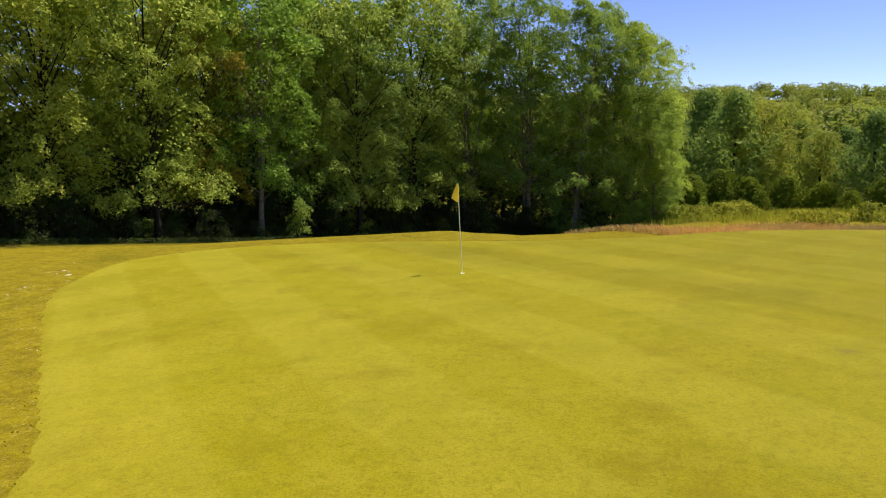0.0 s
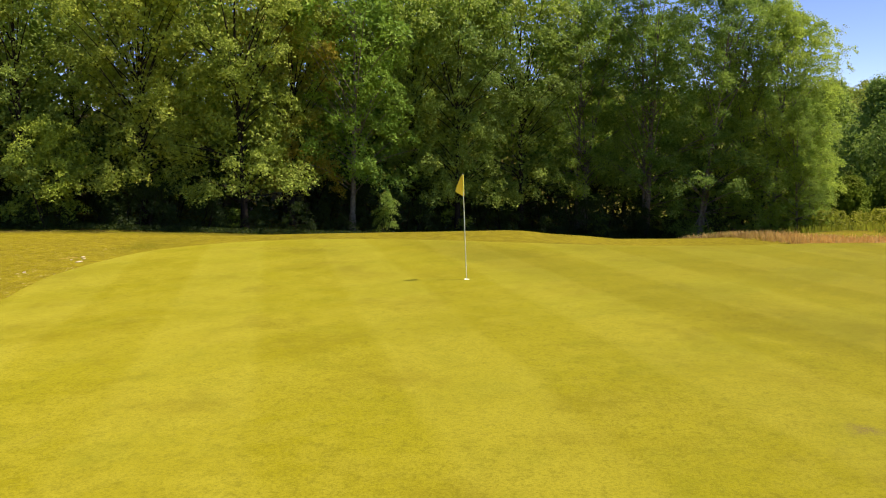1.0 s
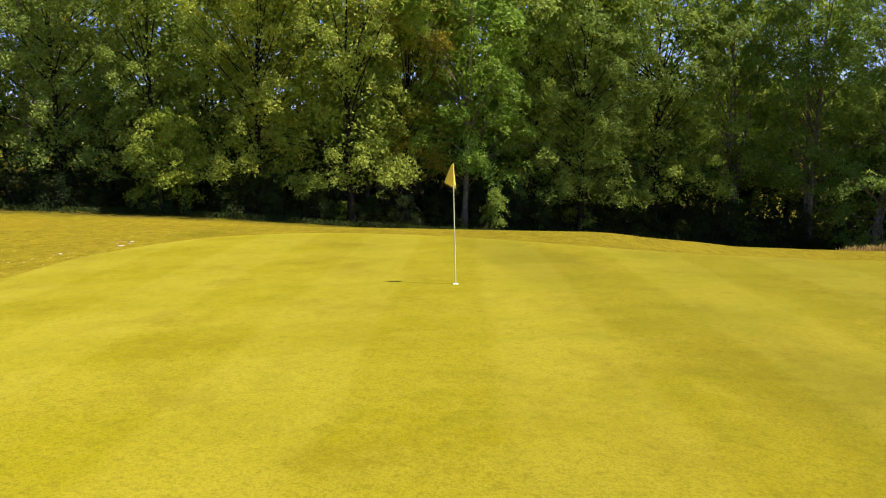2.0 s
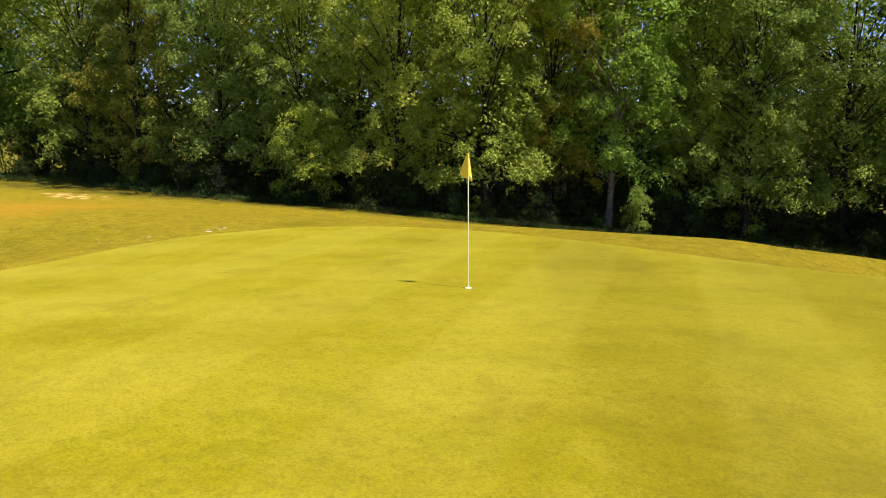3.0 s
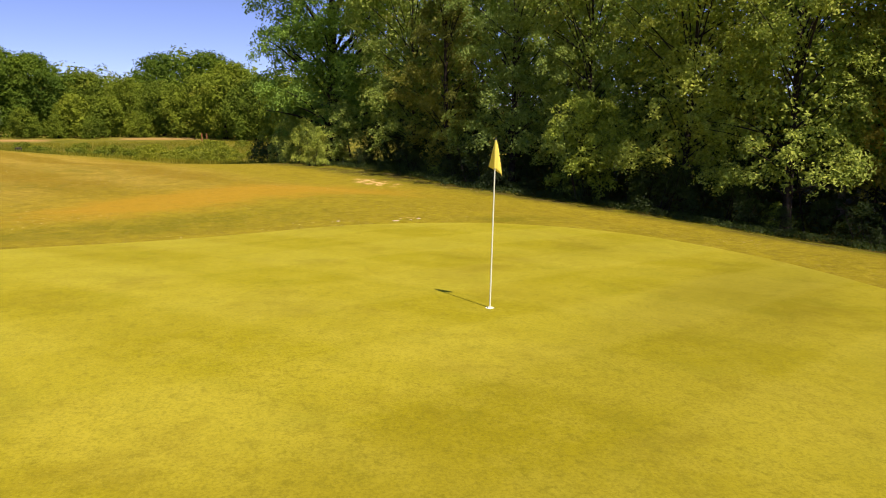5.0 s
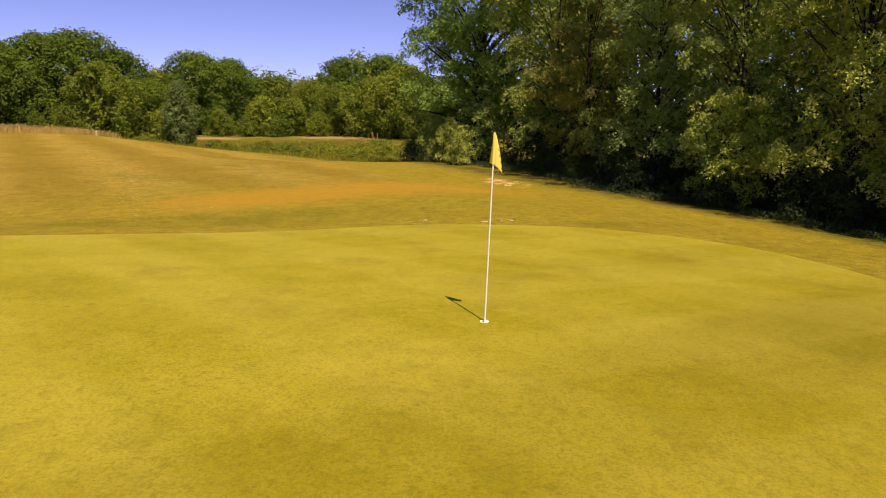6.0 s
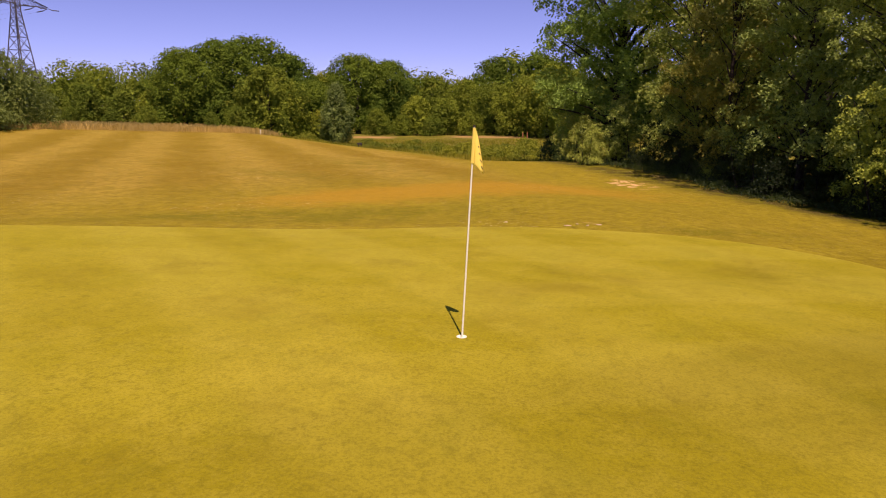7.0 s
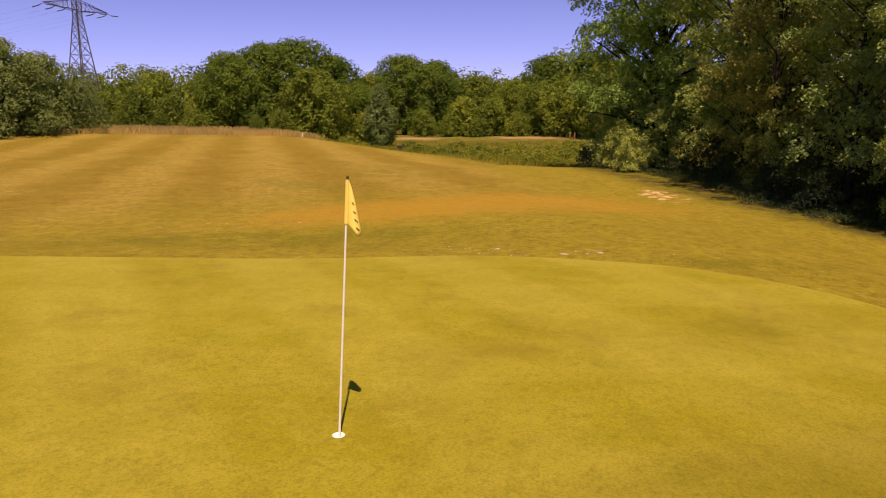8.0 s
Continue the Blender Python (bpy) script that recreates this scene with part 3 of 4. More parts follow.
oak_c, oak_c2 = belt_kind("oak_tree", "tall leafy tree with fresh green foliage and pale trunk", 3, 13.4, 3.6, 2.6, FRESH_LEAF, PALE_BARK)
ash_a, ash_a2 = belt_kind("ash_tree", "feathery light-green tree with several pale thin stems", 4, 15.8, 3.4, 2.8, ASH_LEAF, PALE_BARK, tall_profile, 3, 0.2, 99, 190)
ash_b, ash_b2 = belt_kind("ash_tree", "light-green leafy tree at the end of the belt", 5, 14.6, 3.5, 0.1, ASH_LEAF, PALE_BARK, tall_profile, 2, 0.18, 99, 190)
oak_r = make_tree("oak_tree", "slender broad-leaved tree with dull brownish-green foliage", "tree", 15, 12.4, 2.7, 0.3, sprayed(12.4, 2.7, 0.3, 150, 15, 15, 0.105, poplar_profile, 11.0, 2200, 0.9), RUSSET_LEAF, BARK, 0.15, 40, BELT)


def bush(name, label, seed, tall, wide, boughs, sprays, per, leaf, mat, group="", trunk=0.05, core=60, low=0.12, profile=bush_profile, category="shrub"):
    return make_tree(name, label, category, seed, tall, wide, low, sprayed(tall, wide, low, boughs, sprays, per, leaf, profile, 99, core), mat, BARK, trunk, 12, group, 3)


shrub_a = bush("shrub", "green leafy shrub under the trees, coloured dark as in shade", 6, 2.6, 1.5, 26, 6, 12, 0.11, SHADED_SHRUB_LEAF, "shrubs under the trees")
shrub_c = bush("shrub", "dark leafy shrub deep in the shade", 7, 2.6, 1.5, 16, 4, 10, 0.18, SHADED_SHRUB_LEAF, "shrubs under the trees")
shrub_b = bush("shrub", "low green bush at the edge of the mown grass", 8, 1.7, 1.1, 24, 6, 12, 0.09, ASH_LEAF, "bushes at the wood edge", 0.04)
hazel = bush("hazel_tree", "bright lime-green spreading hazel in front of the belt", 9, 4.6, 1.9, 60, 13, 16, 0.10, LIME_LEAF, "", 0.09, 260, 0.9, round_profile, "tree")
sprig = bush("young_tree", "small bright green sapling in front of dark shade", 10, 2.2, 0.70, 18, 9, 14, 0.09, ASH_LEAF, "", 0.03, 10, 0.7, round_profile, "tree")
used = set()


def belt(proto, x, y, turn, scale):
    plant(proto, x, y, turn, scale, 0.0, proto not in used)
    used.add(proto)


FRONT = [(-32.8, 22.6, oak_d, 1.0), (-28.5, 23.7, oak_r, 1.04), (-23.9, 25.8, oak_d, 1.0), (-20.7, 28.3, oak_d, 0.95), (-16.9, 30.7, oak_a, 0.98), (-13.0, 32.4, oak_a, 1.06),
         (-12.5, 36.6, oak_b, 0.96), (-9.5, 37.3, oak_c, 1.0), (-7.5, 41.6, oak_d, 1.0), (-5.0, 41.2, oak_d, 0.98), (-1.9, 44.2, oak_a, 1.1), (1.6, 47.2, ash_a, 0.96), (5.2, 47.4, ash_a, 1.0)]
for k, (x, y, proto, sc) in enumerate(FRONT):
    belt(proto, x, y, 1.3 * k, sc)
for k, (x, y, sc) in enumerate([(8.2, 47.2, 1.0), (10.0, 48.8, 1.0), (12.0, 48.0, 0.9), (13.8, 50.3, 0.84), (13.6, 46.8, 0.5), (14.4, 48.2, 0.42), (6.0, 52.5, 0.9)]):
    belt(ash_b if k < 5 else ash_b2, x, y, 0.9 * k, sc)
belt(hazel, -18.6, 27.2, 0.4, 0.98)
belt(sprig, -7.0, 35.6, 0.4, 0.95)
# rows behind
for row in range(1, 4):
    for k, (x, y, proto, sc) in enumerate(FRONT):
        if x > -1 and row > 2:
            continue
        px, py = x + 0.8 - 2.0 * row, y + 1.0 + 3.6 * row
        belt((oak_d2, oak_c2, oak_a2, ash_a2, oak_b2)[(2 * k + row) % 5], px + rng.normal(0, 0.5), py + rng.normal(0, 0.5), rng.uniform(0, 6), rng.uniform(0.9, 1.08))
# shrubs along the foot of the belt, their dark leaves standing in for shade
def at_foot(x, d):
    """A spot d metres behind the leafy front of the belt."""
    return x - 0.47 * d, float(np.interp(x, FOOT_X, FOOT_Y)) + 0.88 * d


FOOT_X, FOOT_Y = (-36, -28, -22.2, -18, -11.6, -10.3, -6, -1.2, 5.3, 9.2, 13), (16.5, 20.9, 22.6, 26.2, 29.8, 32.4, 36.6, 41.2, 44.4, 44.8, 46)
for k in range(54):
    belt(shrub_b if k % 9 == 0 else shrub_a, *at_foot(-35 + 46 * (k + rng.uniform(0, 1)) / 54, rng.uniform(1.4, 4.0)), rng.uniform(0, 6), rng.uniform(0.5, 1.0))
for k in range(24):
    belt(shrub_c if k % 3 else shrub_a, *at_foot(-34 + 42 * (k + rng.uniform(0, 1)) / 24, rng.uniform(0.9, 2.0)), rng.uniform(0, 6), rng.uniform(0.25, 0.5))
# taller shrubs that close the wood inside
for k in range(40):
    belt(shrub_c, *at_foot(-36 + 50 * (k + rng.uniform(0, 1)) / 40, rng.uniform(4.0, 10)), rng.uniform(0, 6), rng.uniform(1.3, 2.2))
for x, y, proto in ((-44, 25, oak_d2), (-40.5, 27, oak_a2), (-37.2, 24.2, oak_d2), (-48, 23.5, oak_b2), (-46, 28, oak_a2), (-36.0, 26.5, oak_d2), (-52, 26, oak_d2)):
    belt(proto, x, y, x, 1.0)
# the big tree at the near end of the belt and its bushes
big = make_tree("oak_tree", "big old tree with bright green crown and dark trunk", "tree", 16, 17.0, 5.9, 2.2, sprayed(17.0, 5.5, 1.8, 270, 24, 13, 0.16, full_profile, 99, 5200, 1.9), FRESH_LEAF, BARK, 0.5, 46, BELT)
plant(big, -39.7, 18.6, 0.4, 1.0, 0, True)
end_bush = bush("tall_bush", "fresh green leafy bush below the big tree", 14, 4.2, 1.9, 44, 9, 12, 0.14, OAK_LEAF, "bushes below the big tree", 0.06, 160, 0.2, round_profile)
for x, y, turn, sc in ((-41.2, 16.2, 0.5, 0.92), (-39.2, 16.0, 1.7, 0.72), (-43.4, 15.4, 2.6, 0.62), (-37.2, 16.6, 3.3, 0.66), (-34.6, 17.2, 4.1, 0.55), (-44.5, 18.6, 5.0, 1.1), (-36.0, 19.0, 0.9, 0.95)):
    belt(end_bush, x, y, turn, sc)
for x, y, sc in ((-46.6, 13.9, 0.8), (-48.2, 13.6, 0.75), (-47.4, 15.2, 0.95), (-45.4, 14.6, 0.7)):
    belt(shrub_c, x, y, x, sc)

# ---- trees farther off
def far_kind(name, label, category, seed, tall, wide, low, lumps, per, leaf, mat, lump, profile=round_profile, trunk=0.3, group="", stems=1, core=900):
    return make_tree(name, label, category, seed, tall, wide, low, lumped(tall, wide, low, lumps, per, leaf, lump, profile, core), mat, BARK, trunk, 12, group, stems, 0.36)


FIELD, HEDGE = "field trees beyond the fairway", "hedge bushes beyond the fairway"
far_oak = far_kind("field_tree", "dark green round-headed tree beside the fairway", "tree", 21, 13.0, 6.0, 0.8, 130, 110, 0.35, FIELD_LEAF, 1.5, round_profile, 0.4, FIELD)
far_bush = far_kind("field_bush", "tall rounded hedge bush beyond the fairway", "shrub", 22, 7.0, 4.0, 0.3, 64, 64, 0.32, WOOD_LEAF, 1.15, bush_profile, 0.15, HEDGE, 3)


def aim(t_yaw, dist, eye=(6.04, 19.28)):
    a = radians(t_yaw)
    return eye[0] - math.sin(a) * dist, eye[1] + math.cos(a) * dist


HERE = (8.45, 17.3)


def far_tree(proto, yaw, dist, top, turn):
    """Stand a far tree so that its head reaches the height top."""
    x, y = aim(yaw, dist)
    tall = max(v.co.z for c in proto.children for v in c.data.vertices)
    belt(proto, x, y, turn, (top - z_at(x, y)) / tall)


chestnut = far_kind("field_tree", "fresh green chestnut-like tree in front of darker trees", "tree", 24, 10.0, 5.0, 0.5, 100, 110, 0.32, WOOD_LEAF, 1.1, round_profile, 0.3, FIELD)
willow = far_kind("willow_tree", "pale grey-green upright willow at the bank", "tree", 25, 8.6, 2.4, 0.2, 64, 100, 0.25, GREY_LEAF, 0.9, poplar_profile, 0.15, "", 3)
pale_bush = far_kind("field_bush", "big pale grey-green bush at the field edge", "shrub", 27, 9.0, 5.6, 0.3, 115, 110, 0.24, GREY_LEAF, 1.15, bush_profile, 0.2, HEDGE, 3)
wood_tree = far_kind("field_tree", "olive-green rounded tree beyond the meadow", "tree", 23, 13.0, 6.4, 0.4, 95, 80, 0.42, WOOD_LEAF, 1.6, round_profile, 0.4, "trees beyond the meadow")
for k, (yaw, dist, top) in enumerate([(123.4, 108, 12.6), (120.9, 114, 14.6), (118.4, 118, 15.8), (115.8, 120, 13.6), (114.0, 110, 8.6), (110.2, 140, 15.4), (107.8, 144, 14.6), (99.0, 152, 16.2), (96.0, 150, 16.6)]):
    far_tree(far_oak, yaw, dist, top, 1.1 * k)
far_tree(chestnut, 117.3, 102, 10.0, 0.5)
far_tree(willow, 112.2, 100, 7.8, 0.5)
for k, (yaw, dist, top) in enumerate([(138.8, 84, 11.2), (136.0, 88, 10.2), (141.5, 84, 11.6), (134.2, 92, 7.6)]):
    far_tree(pale_bush, yaw, dist, top, 1.6 * k)
for k, (yaw, dist, top) in enumerate([(132.0, 116, 7.4), (129.8, 118, 8.2), (127.4, 116, 7.2), (125.3, 112, 7.8), (131.0, 104, 4.4), (128.4, 104, 4.2), (126.0, 102, 4.6), (121.6, 99, 3.8), (119.8, 99, 4.6), (113.2, 104, 4.4), (105.6, 126, 7.4), (103.4, 126, 7.0), (104.6, 122, 3.6), (101.4, 124, 4.6), (106.8, 124, 4.0), (108.8, 126, 5.0)]):
    far_tree(far_bush, yaw, dist, top, 0.8 * k)
for k, (yaw, dist, top) in enumerate([(99.6, 128, 9.4), (97.2, 122, 10.2), (95.4, 116, 10.0), (101.6, 140, 10.6), (104.4, 150, 12.2), (106.2, 160, 12.0), (93.2, 110, 9.0), (91.0, 104, 9.0), (94.4, 130, 13.0), (112.6, 158, 13.2)]):
    far_tree(wood_tree, yaw, dist, top, 1.3 * k)
bramble = far_kind("bramble_bush", "low olive-green bramble bush in the meadow", "shrub", 26, 1.2, 1.7, 0.1, 22, 34, 0.2, MEADOW_LEAF, 0.42, bush_profile, 0.03, "brambles in the meadow", 3, 20)
for k in range(84):
    x, y = aim(rng.uniform(90, 116), rng.uniform(58, 100), (9.5, 12.9))
    u, v = uv_of(x, y)
    if v > brow(u) + 3:
        belt(bramble, x, y, 1.9 * k, rng.uniform(0.4, 0.9))


def forest(name, label, spots, tall, wide, leaf, per, seed, mat):
    """Many crowns, each of lobes of small leaf sprays."""
    r = np.random.default_rng(seed)
    pieces = []
    for x, y in spots:
        h, w = tall * r.uniform(0.84, 1.03), wide * r.uniform(0.75, 1.2)
        lobes = 9
        a, e = r.uniform(0, 2 * math.pi, lobes), r.uniform(-0.7, 1.0, lobes)
        c = np.stack([np.cos(a) * np.sqrt(1 - e * np.abs(e)) * 0.6, np.sin(a) * np.sqrt(1 - e * np.abs(e)) * 0.6, e * 0.7], 1)
        which = r.integers(0, lobes, per)
        d = r.normal(0, 1, (per, 3)) + c[which] * 1.2
        d /= np.linalg.norm(d, axis=1)[:, None]
        p = (c[which] + d * 0.52 * r.uniform(0.66, 1.02, per)[:, None]) * (w, w, h * 0.5) + (x, y, z_at(x, y) + h * 0.42)
        pieces.append(leaves(p, d * 1.2 + (0, 0, 0.3), leaf, 0.36, r))
        inner = r.normal(0, 0.2, (46, 3)) * (w, w, h * 0.5) + (x, y, z_at(x, y) + h * 0.40)
        pieces.append(leaves(inner, r.normal(0, 1, (46, 3)), 0.34 * w, 0.3, r))
    v, f = joined(pieces)
    return tagged(new(name, mesh_of(name, v, f, mat)), label, "forest", kind="stuff")


spots = []
for dist in (128, 142, 158, 176, 196, 220, 250, 285, 325):
    for yaw in np.arange(78, 148, 360 / dist):
        if dist < 190 and (yaw > 107 or yaw > 98 and dist < 150):
            continue
        spots.append(aim(yaw + rng.normal(0, 0.7), dist + rng.normal(0, 5)))
forest("far_woods", "distant mixed green woodland closing the valley", spots, 14.6, 6.6, 0.74, 480, 31, WOOD_LEAF)
spots = []
for yaw in np.arange(-46, 8, 1.5):
    for dist in (120, 160, 205, 255, 300, 340, 375, 405, 435, 460):
        spots.append(aim(yaw + rng.normal(0, 0.6), dist + rng.normal(0, 9), (0.9, 0.1)))
forest("hill_forest", "distant wooded hillside of olive-green trees", spots, 9.5, 6.2, 0.95, 340, 32, HILL_LEAF)
mid_a = far_kind("field_tree", "bluish green leafy tree beyond the dry grass", "tree", 41, 11.5, 4.0, 0.4, 90, 90, 0.24, COOL_LEAF, 1.0, poplar_profile, 0.25, "trees beyond the dry grass")
mid_b = far_kind("field_tree", "yellowish green leafy tree beyond the dry grass", "tree", 42, 10.5, 4.2, 0.4, 80, 90, 0.24, HILL_LEAF, 1.0, round_profile, 0.25, "trees beyond the dry grass")
START = (0.92, 0.13)


def seen_tree(proto, yaw, dist, rise, turn):
    """Stand a tree so that its head rises that many degrees over the eye's level at the start."""
    x, y = aim(yaw, dist, START)
    tall = max(v.co.z for c in proto.children for v in c.data.vertices)
    belt(proto, x, y, turn, (3.33 + dist * math.tan(radians(rise)) - z_at(x, y)) / tall)


for k, (yaw, dist, rise) in enumerate([(-18.4, 70, 3.4), (-20.4, 66, 3.2), (-24.8, 74, 0.9), (-29.4, 62, 1.6), (-31.6, 64, 2.6), (-15.5, 76, 3.4), (-34.6, 66, 2.6), (-27.6, 70, 0.4), (-37.5, 70, 2.6)]):
    seen_tree(mid_a, yaw, dist, rise, 1.7 * k)
for k, (yaw, dist, rise) in enumerate([(-22.4, 68, 2.2), (-26.2, 64, 0.0), (-23.6, 82, 2.0), (-33.0, 78, 2.0), (-19.2, 84, 3.2)]):
    seen_tree(mid_b, yaw, dist, rise, 2.3 * k)
for k, (yaw, dist, rise) in enumerate([(-17.6, 56, -3.0), (-19.6, 60, -2.6), (-21.6, 60, -3.2), (-24.0, 60, -3.0), (-26.4, 60, -3.4), (-28.2, 56, -4.0), (-30.2, 56, -3.0), (-32.6, 58, -2.4), (-35.4, 58, -2.0)]):
    seen_tree(far_bush, yaw, dist, rise, 1.7 * k)


weed = far_kind("bramble_bush", "low yellow-green bramble bush behind dry grass", "shrub", 28, 1.1, 1.5, 0.1, 20, 34, 0.16, WEED_LEAF, 0.36, bush_profile, 0.03, "brambles behind the dry grass", 3, 20)
for k in range(34):
    belt(weed, rng.uniform(12, 46), rng.uniform(40.5, 54), 1.3 * k, rng.uniform(0.5, 1.0))


# ---- small things on the grass
def stone(x, y, long, wide, turn, tall=0.03):
    bm = bmesh.new()
    bmesh.ops.create_icosphere(bm, subdivisions=2, radius=0.5)
    for v in bm.verts:
        v.co *= 1 + 0.35 * noise.noise(v.co * 2.3 + Vector((x, y, 0)))
    bm.transform(Matrix.Rotation(turn, 4, "Z") @ Matrix.Diagonal((long, wide, tall, 1)))
    me = bpy.data.meshes.new("stone")
    bm.to_mesh(me)
    bm.free()
    me.materials.append(STONE)
    ob = new("stone", me)
    ob.location = (x, y, z_at(x, y) + 0.008)
    tagged(ob, "flat pale stone lying in the worn grass", "stone", "pale stones beside the green")


for x, y, long, wide, turn in ((-8.75, 17.3, 0.20, 0.09, 1.2), (-9.0, 17.75, 0.09, 0.06, 0.6), (-9.25, 18.0, 0.13, 0.07, 1.5), (-8.95, 15.85, 0.09, 0.06, 1.3), (-9.15, 17.5, 0.06, 0.05, 0.1)):
    stone(x, y, long, wide, turn)


def post(x, y, tall, wide, mat, label, group=""):
    root = thing("marker_post", (x, y, z_at(x, y)), label, "post", group)
    bm = bmesh.new()
    bmesh.ops.create_cone(bm, segments=10, radius1=wide, radius2=wide * 0.9, depth=tall, cap_ends=True, matrix=Matrix.Translation((0, 0, tall / 2 - 0.05)))
    part("shaft", bm, mat, root)
    bm = bmesh.new()
    bmesh.ops.create_cone(bm, segments=10, radius1=wide * 0.9, radius2=wide * 0.3, depth=wide, cap_ends=True, matrix=Matrix.Translation((0, 0, tall - 0.05 + wide / 2)))
    part("cap", bm, mat, root)


post(*aim(116.3, 88, HERE), 0.55, 0.06, WHITE_PAINT, "short white marker post at the fairway edge")
for k in (0, 1):
    post(*aim(93.9 - 0.35 * k, 112, (9.5, 12.9)), 1.1, 0.09, POST_WOOD, "orange-brown wooden post by the path", "wooden posts by the path")


def build_bin():
    x, y = aim(108.8, 84, HERE)
    root = thing("litter_bin", (x, y, z_at(x, y)), "small dark litter bin in the meadow grass", "bin")
    bm = bmesh.new()
    bmesh.ops.create_cone(bm, segments=16, radius1=0.26, radius2=0.32, depth=0.7, cap_ends=True, matrix=Matrix.Translation((0, 0, 0.33)))
    part("body", bm, DARK_INK, root, smooth=False)
    bm = bmesh.new()
    bmesh.ops.create_cone(bm, segments=16, radius1=0.34, radius2=0.22, depth=0.08, cap_ends=True, matrix=Matrix.Translation((0, 0, 0.72)))
    part("lid", bm, DARK_INK, root)


build_bin()


# ---- grasses
def tufts(name, label, spots, tall, wide, blades, mat, seed):
    """Tufts of thin upright blades."""
    r = np.random.default_rng(seed)
    xy = np.repeat(np.asarray(spots, float), blades, 0) + r.normal(0, wide, (len(spots) * blades, 2))
    n = len(xy)
    z = height(xy[:, 0], xy[:, 1]) - 0.02
    h = tall * r.uniform(0.5, 1.25, n)
    a = r.uniform(0, 2 * math.pi, n)
    lean = r.normal(0, 0.28, (n, 2)) * h[:, None]
    w = 0.012 + 0.02 * h
    base = np.column_stack([xy, z])
    side = np.column_stack([np.cos(a) * w, np.sin(a) * w, np.zeros(n)])
    mid = base + np.column_stack([lean * 0.4, h * 0.6])
    tip = base + np.column_stack([lean, h])
    v = np.stack([base - side, base + side, mid + side * 0.8, mid - side * 0.8, tip], 1).reshape(-1, 3)
    k = np.arange(n)[:, None] * 5
    f = np.concatenate([k + (0, 1, 2), k + (0, 2, 3), k + (3, 2, 4)], 0)
    return tagged(new(name, mesh_of(name, v, f, mat)), label, "grass", kind="stuff")


spots = []
while len(spots) < 2200:
    x, y = rng.uniform(7, 48), rng.uniform(33, 48)
    if y > 36.2 + 0.5 * math.sin(x) + max(0, 14 - x) * 0.5 and y < 39.5 + math.sin(0.4 * x) + max(0, 14 - x) * 0.3:
        spots.append((x, y))
tufts("dry_grass", "tall straw-coloured dry grass beyond the green", spots, 0.3, 0.18, 16, STRAW, 51)
spots = [(rng.uniform(12, 50), rng.uniform(42, 60)) for _ in range(1800)]
tufts("green_tall_grass", "tall yellow-green grass behind the dry strip", spots, 0.38, 0.35, 12, WEED_LEAF, 52)
spots = []
while len(spots) < 2600:
    x, y = rng.uniform(-135, -38), rng.uniform(-40, 22)
    u, v = uv_of(x, y)
    if v > brow(u) + 1.5 and u > 38 and math.hypot(x - 6, y - 19.3) < 108:
        spots.append((x, y))
tufts("meadow_grass", "rough green meadow grass below the fairway bank", spots, 0.32, 0.6, 12, HAY, 53)
spots = []
while len(spots) < 9000:
    x, y = rng.uniform(-40, 8), rng.uniform(-8, 34)
    o = float(outside(x, y))
    if o > 0.12 and y < tree_edge(x) + 0.5 and rng.uniform(0, 1) < 1.4 * math.exp(-0.13 * o):
        spots.append((x, y))
tufts("rough_grass", "short tufted yellow-green grass round the green", spots, 0.026, 0.3, 5, TURF_BLADE, 55)
# low weeds in the same shade-dark colour, covering sunlit ground below the crowns
spots = []
while len(spots) < 3600:
    x, y = rng.uniform(-36, 11), rng.uniform(14, 48)
    if 0.3 < y - float(np.interp(x, FOOT_X, FOOT_Y)) < 3.5:
        spots.append((x, y))
r56 = np.random.default_rng(56)
low_xy = np.repeat(np.array(spots), 9, 0) + r56.normal(0, 0.13, (len(spots) * 9, 2))
low_z = height(low_xy[:, 0], low_xy[:, 1]) + 0.03 + 0.22 * r56.uniform(0, 1, len(low_xy)) ** 1.5
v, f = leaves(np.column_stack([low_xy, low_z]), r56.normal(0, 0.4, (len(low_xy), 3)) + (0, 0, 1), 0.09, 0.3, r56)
tagged(new("undergrowth", mesh_of("undergrowth", v, f, SHADED_SHRUB_LEAF)), "low green weeds under the trees, coloured dark as in shade", "weeds", kind="stuff")
spots = [aim(rng.uniform(117, 150), rng.uniform(86, 104)) for _ in range(3600)]
tufts("field_edge_grass", "straw-coloured tall grass along the far field edge", spots, 0.66, 0.5, 9, FIELD_STRAW, 54)


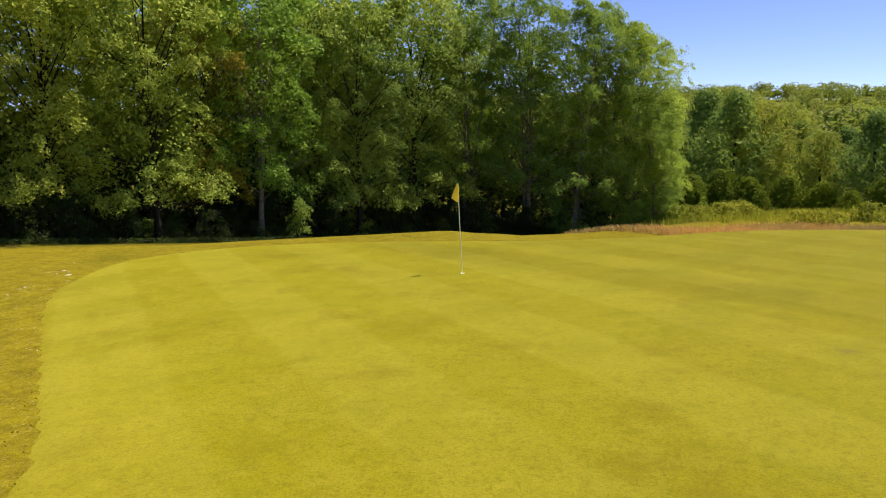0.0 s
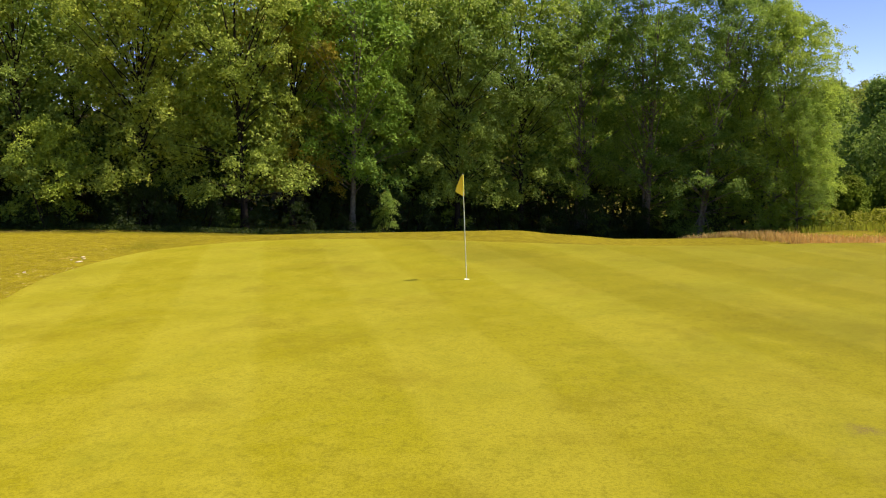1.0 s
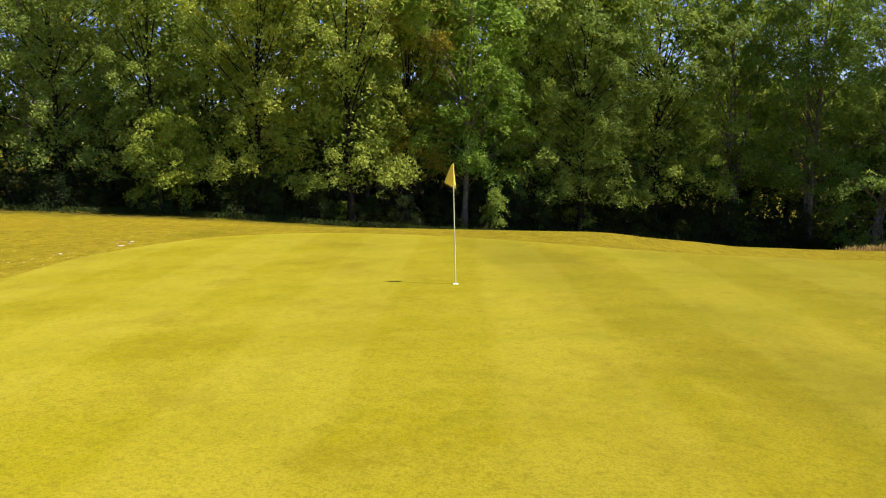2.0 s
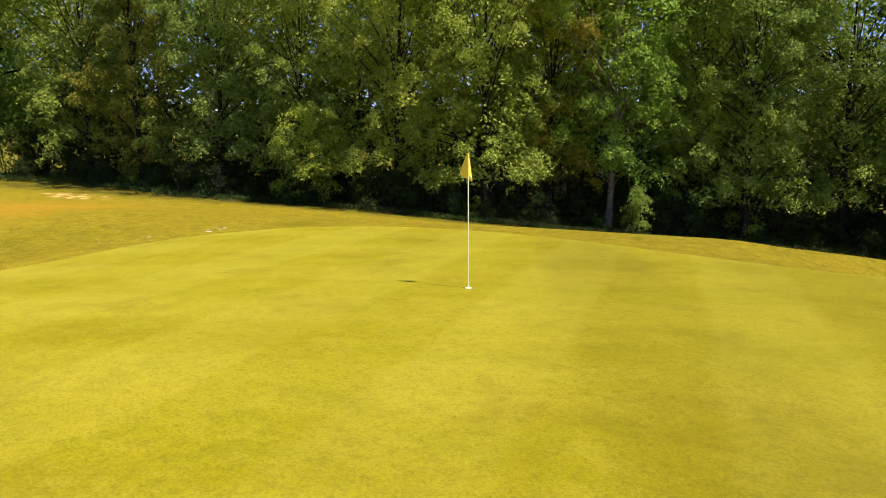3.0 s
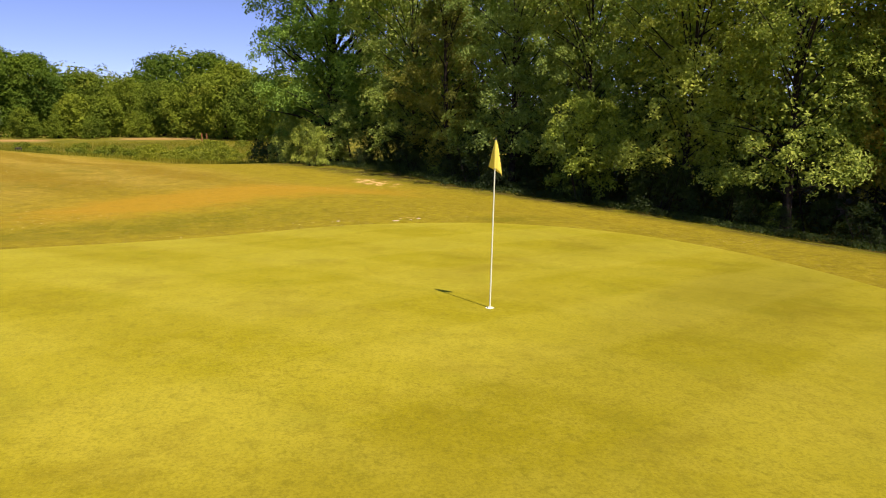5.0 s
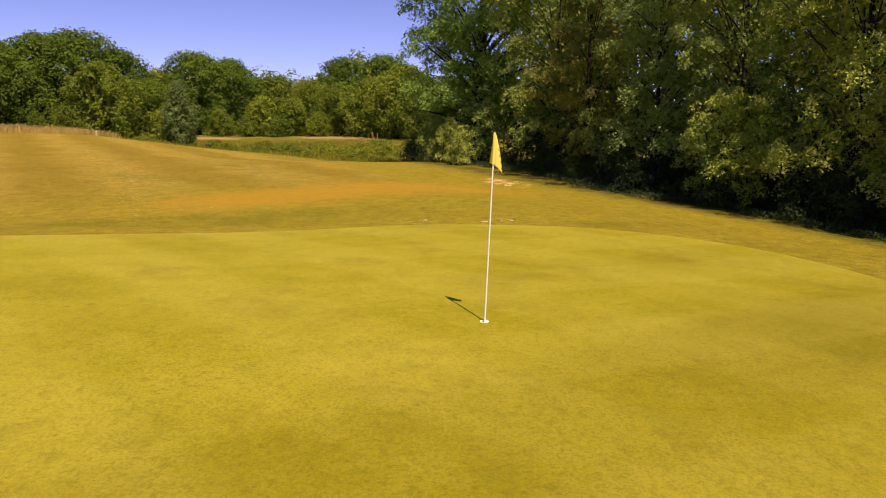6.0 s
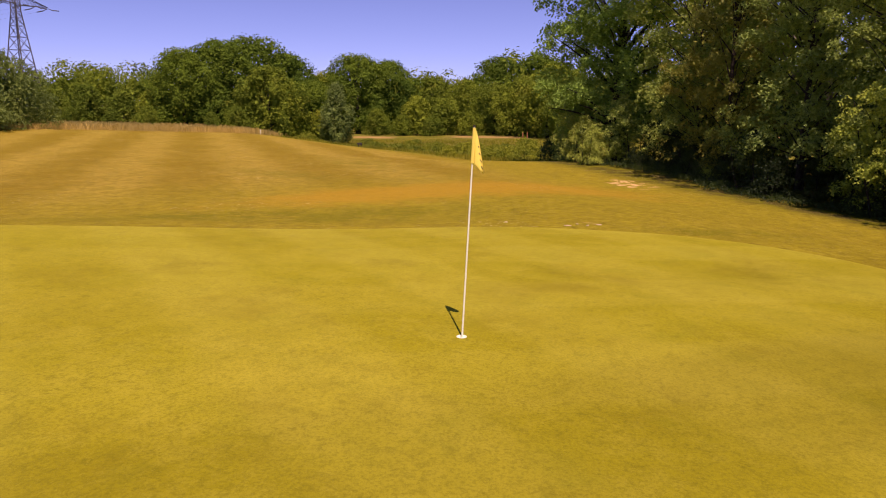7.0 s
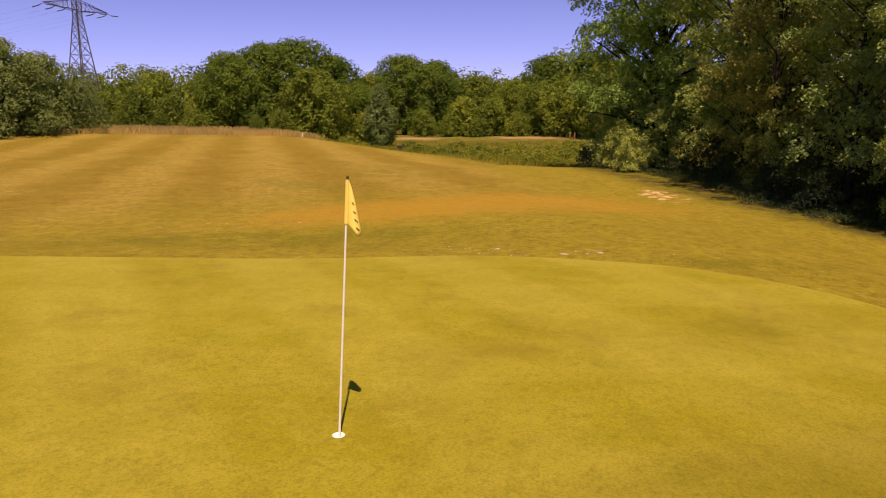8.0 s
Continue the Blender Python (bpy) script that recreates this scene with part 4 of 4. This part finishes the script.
# ---- flagstick and hole
def build_flag():
    z0 = z_at(*HOLE)
    root = thing("flagstick", (HOLE[0], HOLE[1], z0 - 0.1), "white golf flagstick with a drooping yellow flag in the hole", "golf flag")
    root.rotation_euler = Vector((0, 0, 1)).rotation_difference(Vector((-0.11, 0.09, 2.13))).to_euler()
    bm = bmesh.new()
    bmesh.ops.create_cone(bm, segments=20, radius1=0.0105, radius2=0.008, depth=2.23, cap_ends=False, matrix=Matrix.Translation((0, 0, 1.115)))
    part("pole", bm, WHITE_PAINT, root, smooth=True)
    bm = bmesh.new()
    bmesh.ops.create_cone(bm, segments=14, radius1=0.012, radius2=0.009, depth=0.022, cap_ends=True, matrix=Matrix.Translation((0, 0, 2.236)))
    part("cap", bm, DARK_INK, root, "small dark cap")
    # the sleeve of the flag round the pole, and the cloth that hangs from it
    bm = bmesh.new()
    bmesh.ops.create_cone(bm, segments=14, radius1=0.0165, radius2=0.0155, depth=0.345, cap_ends=False, matrix=Matrix.Translation((0, 0, 2.045)))
    flag = part("flag", bm, YELLOW_CLOTH, root, "yellow cloth flag hanging in soft folds", True)
    nu, nv = 22, 16
    plan = [Vector(p) for p in ((0.0, 0.015, 0), (0.03, 0.13, 0), (-0.06, 0.17, 0), (-0.16, -0.02, 0))]

    def drape(s, h):
        """A point of the cloth: s from the pole outwards, h from its lower edge up."""
        q = 1 - s
        flat = plan[0] * q ** 3 + plan[1] * (3 * q * q * s) + plan[2] * (3 * q * s * s) + plan[3] * s ** 3
        flat *= 0.10 + 0.90 * (1 - h) ** 0.75
        flat += Vector((0.5, 0.86, 0)) * 0.012 * math.sin(11 * s + 2 * h) * s * (1 - h)
        return flat + Vector((0, 0, 1.86 + 0.35 * h + (1 - h) * (0.03 * s - 0.095 * math.sin(math.pi * s))))

    v = [drape(i / (nu - 1), j / (nv - 1)) for i in range(nu) for j in range(nv)]
    f = [(i * nv + j, (i + 1) * nv + j, (i + 1) * nv + j + 1, i * nv + j + 1) for i in range(nu - 1) for j in range(nv - 1)]
    cloth = child("cloth", mesh_of("cloth", v, f, YELLOW_CLOTH, True), flag)
    so = cloth.modifiers.new("thick", "SOLIDIFY")
    so.thickness = 0.002
    # dark bars printed on the cloth, on the side towards the sun
    for k, (s, h, size) in enumerate(((0.30, 0.58, 0.018), (0.32, 0.42, 0.022), (0.36, 0.27, 0.032), (0.40, 0.12, 0.036))):
        p = drape(s, h)
        along = (drape(s + 0.02, h) - p).normalized()
        up = (drape(s, h + 0.02) - p).normalized()
        out = up.cross(along).normalized()
        if out.dot(SUN) < 0:
            out = -out
        bm = bmesh.new()
        bmesh.ops.create_grid(bm, x_segments=1, y_segments=1, size=0.5)
        bmesh.ops.solidify(bm, geom=bm.faces[:], thickness=0.05)
        m = Matrix((along, up, out)).transposed().to_4x4()
        bm.transform(Matrix.Translation(p + out * 0.003) @ m @ Matrix.Rotation(-0.5, 4, "Z") @ Matrix.Diagonal((size, 0.011, 0.02, 1)))
        part("mark", bm, DARK_INK, flag, "dark printed bar")
    cup = thing("hole_cup", (HOLE[0], HOLE[1], z0), "white lined golf hole in the green", "golf hole")
    bm = bmesh.new()
    rings = []
    for r0, zz in ((0.0535, 0.010), (0.0535, 0.017), (0.050, 0.017), (0.050, -0.09), (0.0, -0.09)):
        rings.append([bm.verts.new((r0 * math.cos(a), r0 * math.sin(a), zz)) for a in np.linspace(0, 2 * math.pi, 32, endpoint=False)] if r0 else [bm.verts.new((0, 0, zz))])
    for a, b in zip(rings[:-2], rings[1:-1]):
        for i in range(32):
            bm.faces.new((a[i], a[(i + 1) % 32], b[(i + 1) % 32], b[i]))
    for i in range(32):
        bm.faces.new((rings[-2][i], rings[-2][(i + 1) % 32], rings[-1][0]))
    part("liner", bm, WHITE_PAINT, cup, "white plastic liner", True)


build_flag()


# ---- pylon
def beam(a, b, w):
    v, f = tube(np.array([a, b]), (w, w), 4)
    return v, f


def build_pylon():
    x, y = aim(133.2, 192)
    z0 = z_at(x, y)
    root = thing("power_pylon", (x, y, z0), "grey steel lattice power pylon with one wide crossarm", "pylon")
    root.rotation_euler = (0, 0, radians(-2))
    root.scale = (0.64, 0.74, 0.70)
    H, waist = 42.0, 34.0

    def half(z):
        return 4.6 + (1.0 - 4.6) * min(1, z / waist) if z < waist else 1.0

    for sx in (-1, 1):
        for sy in (-1, 1):
            pts = [(sx * half(z), sy * half(z), z) for z in (0, waist, H)]
            v, f = tube(pts, (0.24, 0.18, 0.14), 5)
            child("leg", mesh_of("leg", v, f, STEEL), root)
    levels = [0, 6.5, 12.5, 17.5, 22, 26, 29.5, 32, 34, 36, 38, 40, 42]
    for sx, sy, ex, ey in ((-1, -1, 1, -1), (1, -1, 1, 1), (1, 1, -1, 1), (-1, 1, -1, -1)):
        pieces = []
        for a, b in zip(levels, levels[1:]):
            p, q = half(a), half(b)
            pieces += [beam((sx * p, sy * p, a), (ex * q, ey * q, b), 0.1), beam((ex * p, ey * p, a), (sx * q, sy * q, b), 0.1), beam((sx * q, sy * q, b), (ex * q, ey * q, b), 0.08)]
        v, f = joined(pieces)
        child("bracing", mesh_of("bracing", v, f, STEEL), root)
    for s in (-1, 1):
        pieces = []
        tip = (s * 14.5, 0, 37.0)
        for y0 in (-1, 1):
            pieces += [beam((s * 1.0, y0, 36.0), tip, 0.12), beam((s * 1.0, y0, 39.4), tip, 0.12)]
            for k in range(1, 7):
                a, b = k / 7, (k + 0.5) / 7
                lo = lambda h: (s * (1 + 13.5 * h), y0 * (1 - h), 36.0 + 1.0 * h)
                hi = lambda h: (s * (1 + 13.5 * h), y0 * (1 - h), 39.4 - 2.4 * h)
                pieces += [beam(lo(a), hi(a), 0.06), beam(hi(a), lo(min(1, a + 1 / 7)), 0.06)]
        v, f = joined(pieces)
        child("crossarm", mesh_of("crossarm", v, f, STEEL), root)
        for r0 in (14.5, 9.0, 4.0):
            for y0 in (-1, 1):
                v, f = tube([(s * r0, y0 * 0.2, 36.6), (s * r0, y0 * 1.8, 36.0), (s * r0, y0 * 4.2, 35.7)], (0.08, 0.17, 0.17), 6)
                child("insulator", mesh_of("insulator", v, f, STEEL), root)
                h = np.linspace(0, 1, 20)
                if y0 > 0:
                    continue
                v, f = tube(np.stack([np.full(20, s * r0), y0 * (4.2 + 300 * h), 35.7 - 40 * h * (1 - h) + 0 * h], 1), np.full(20, 0.010), 4)
                child("wire", mesh_of("wire", v, f, STEEL), root)


build_pylon()
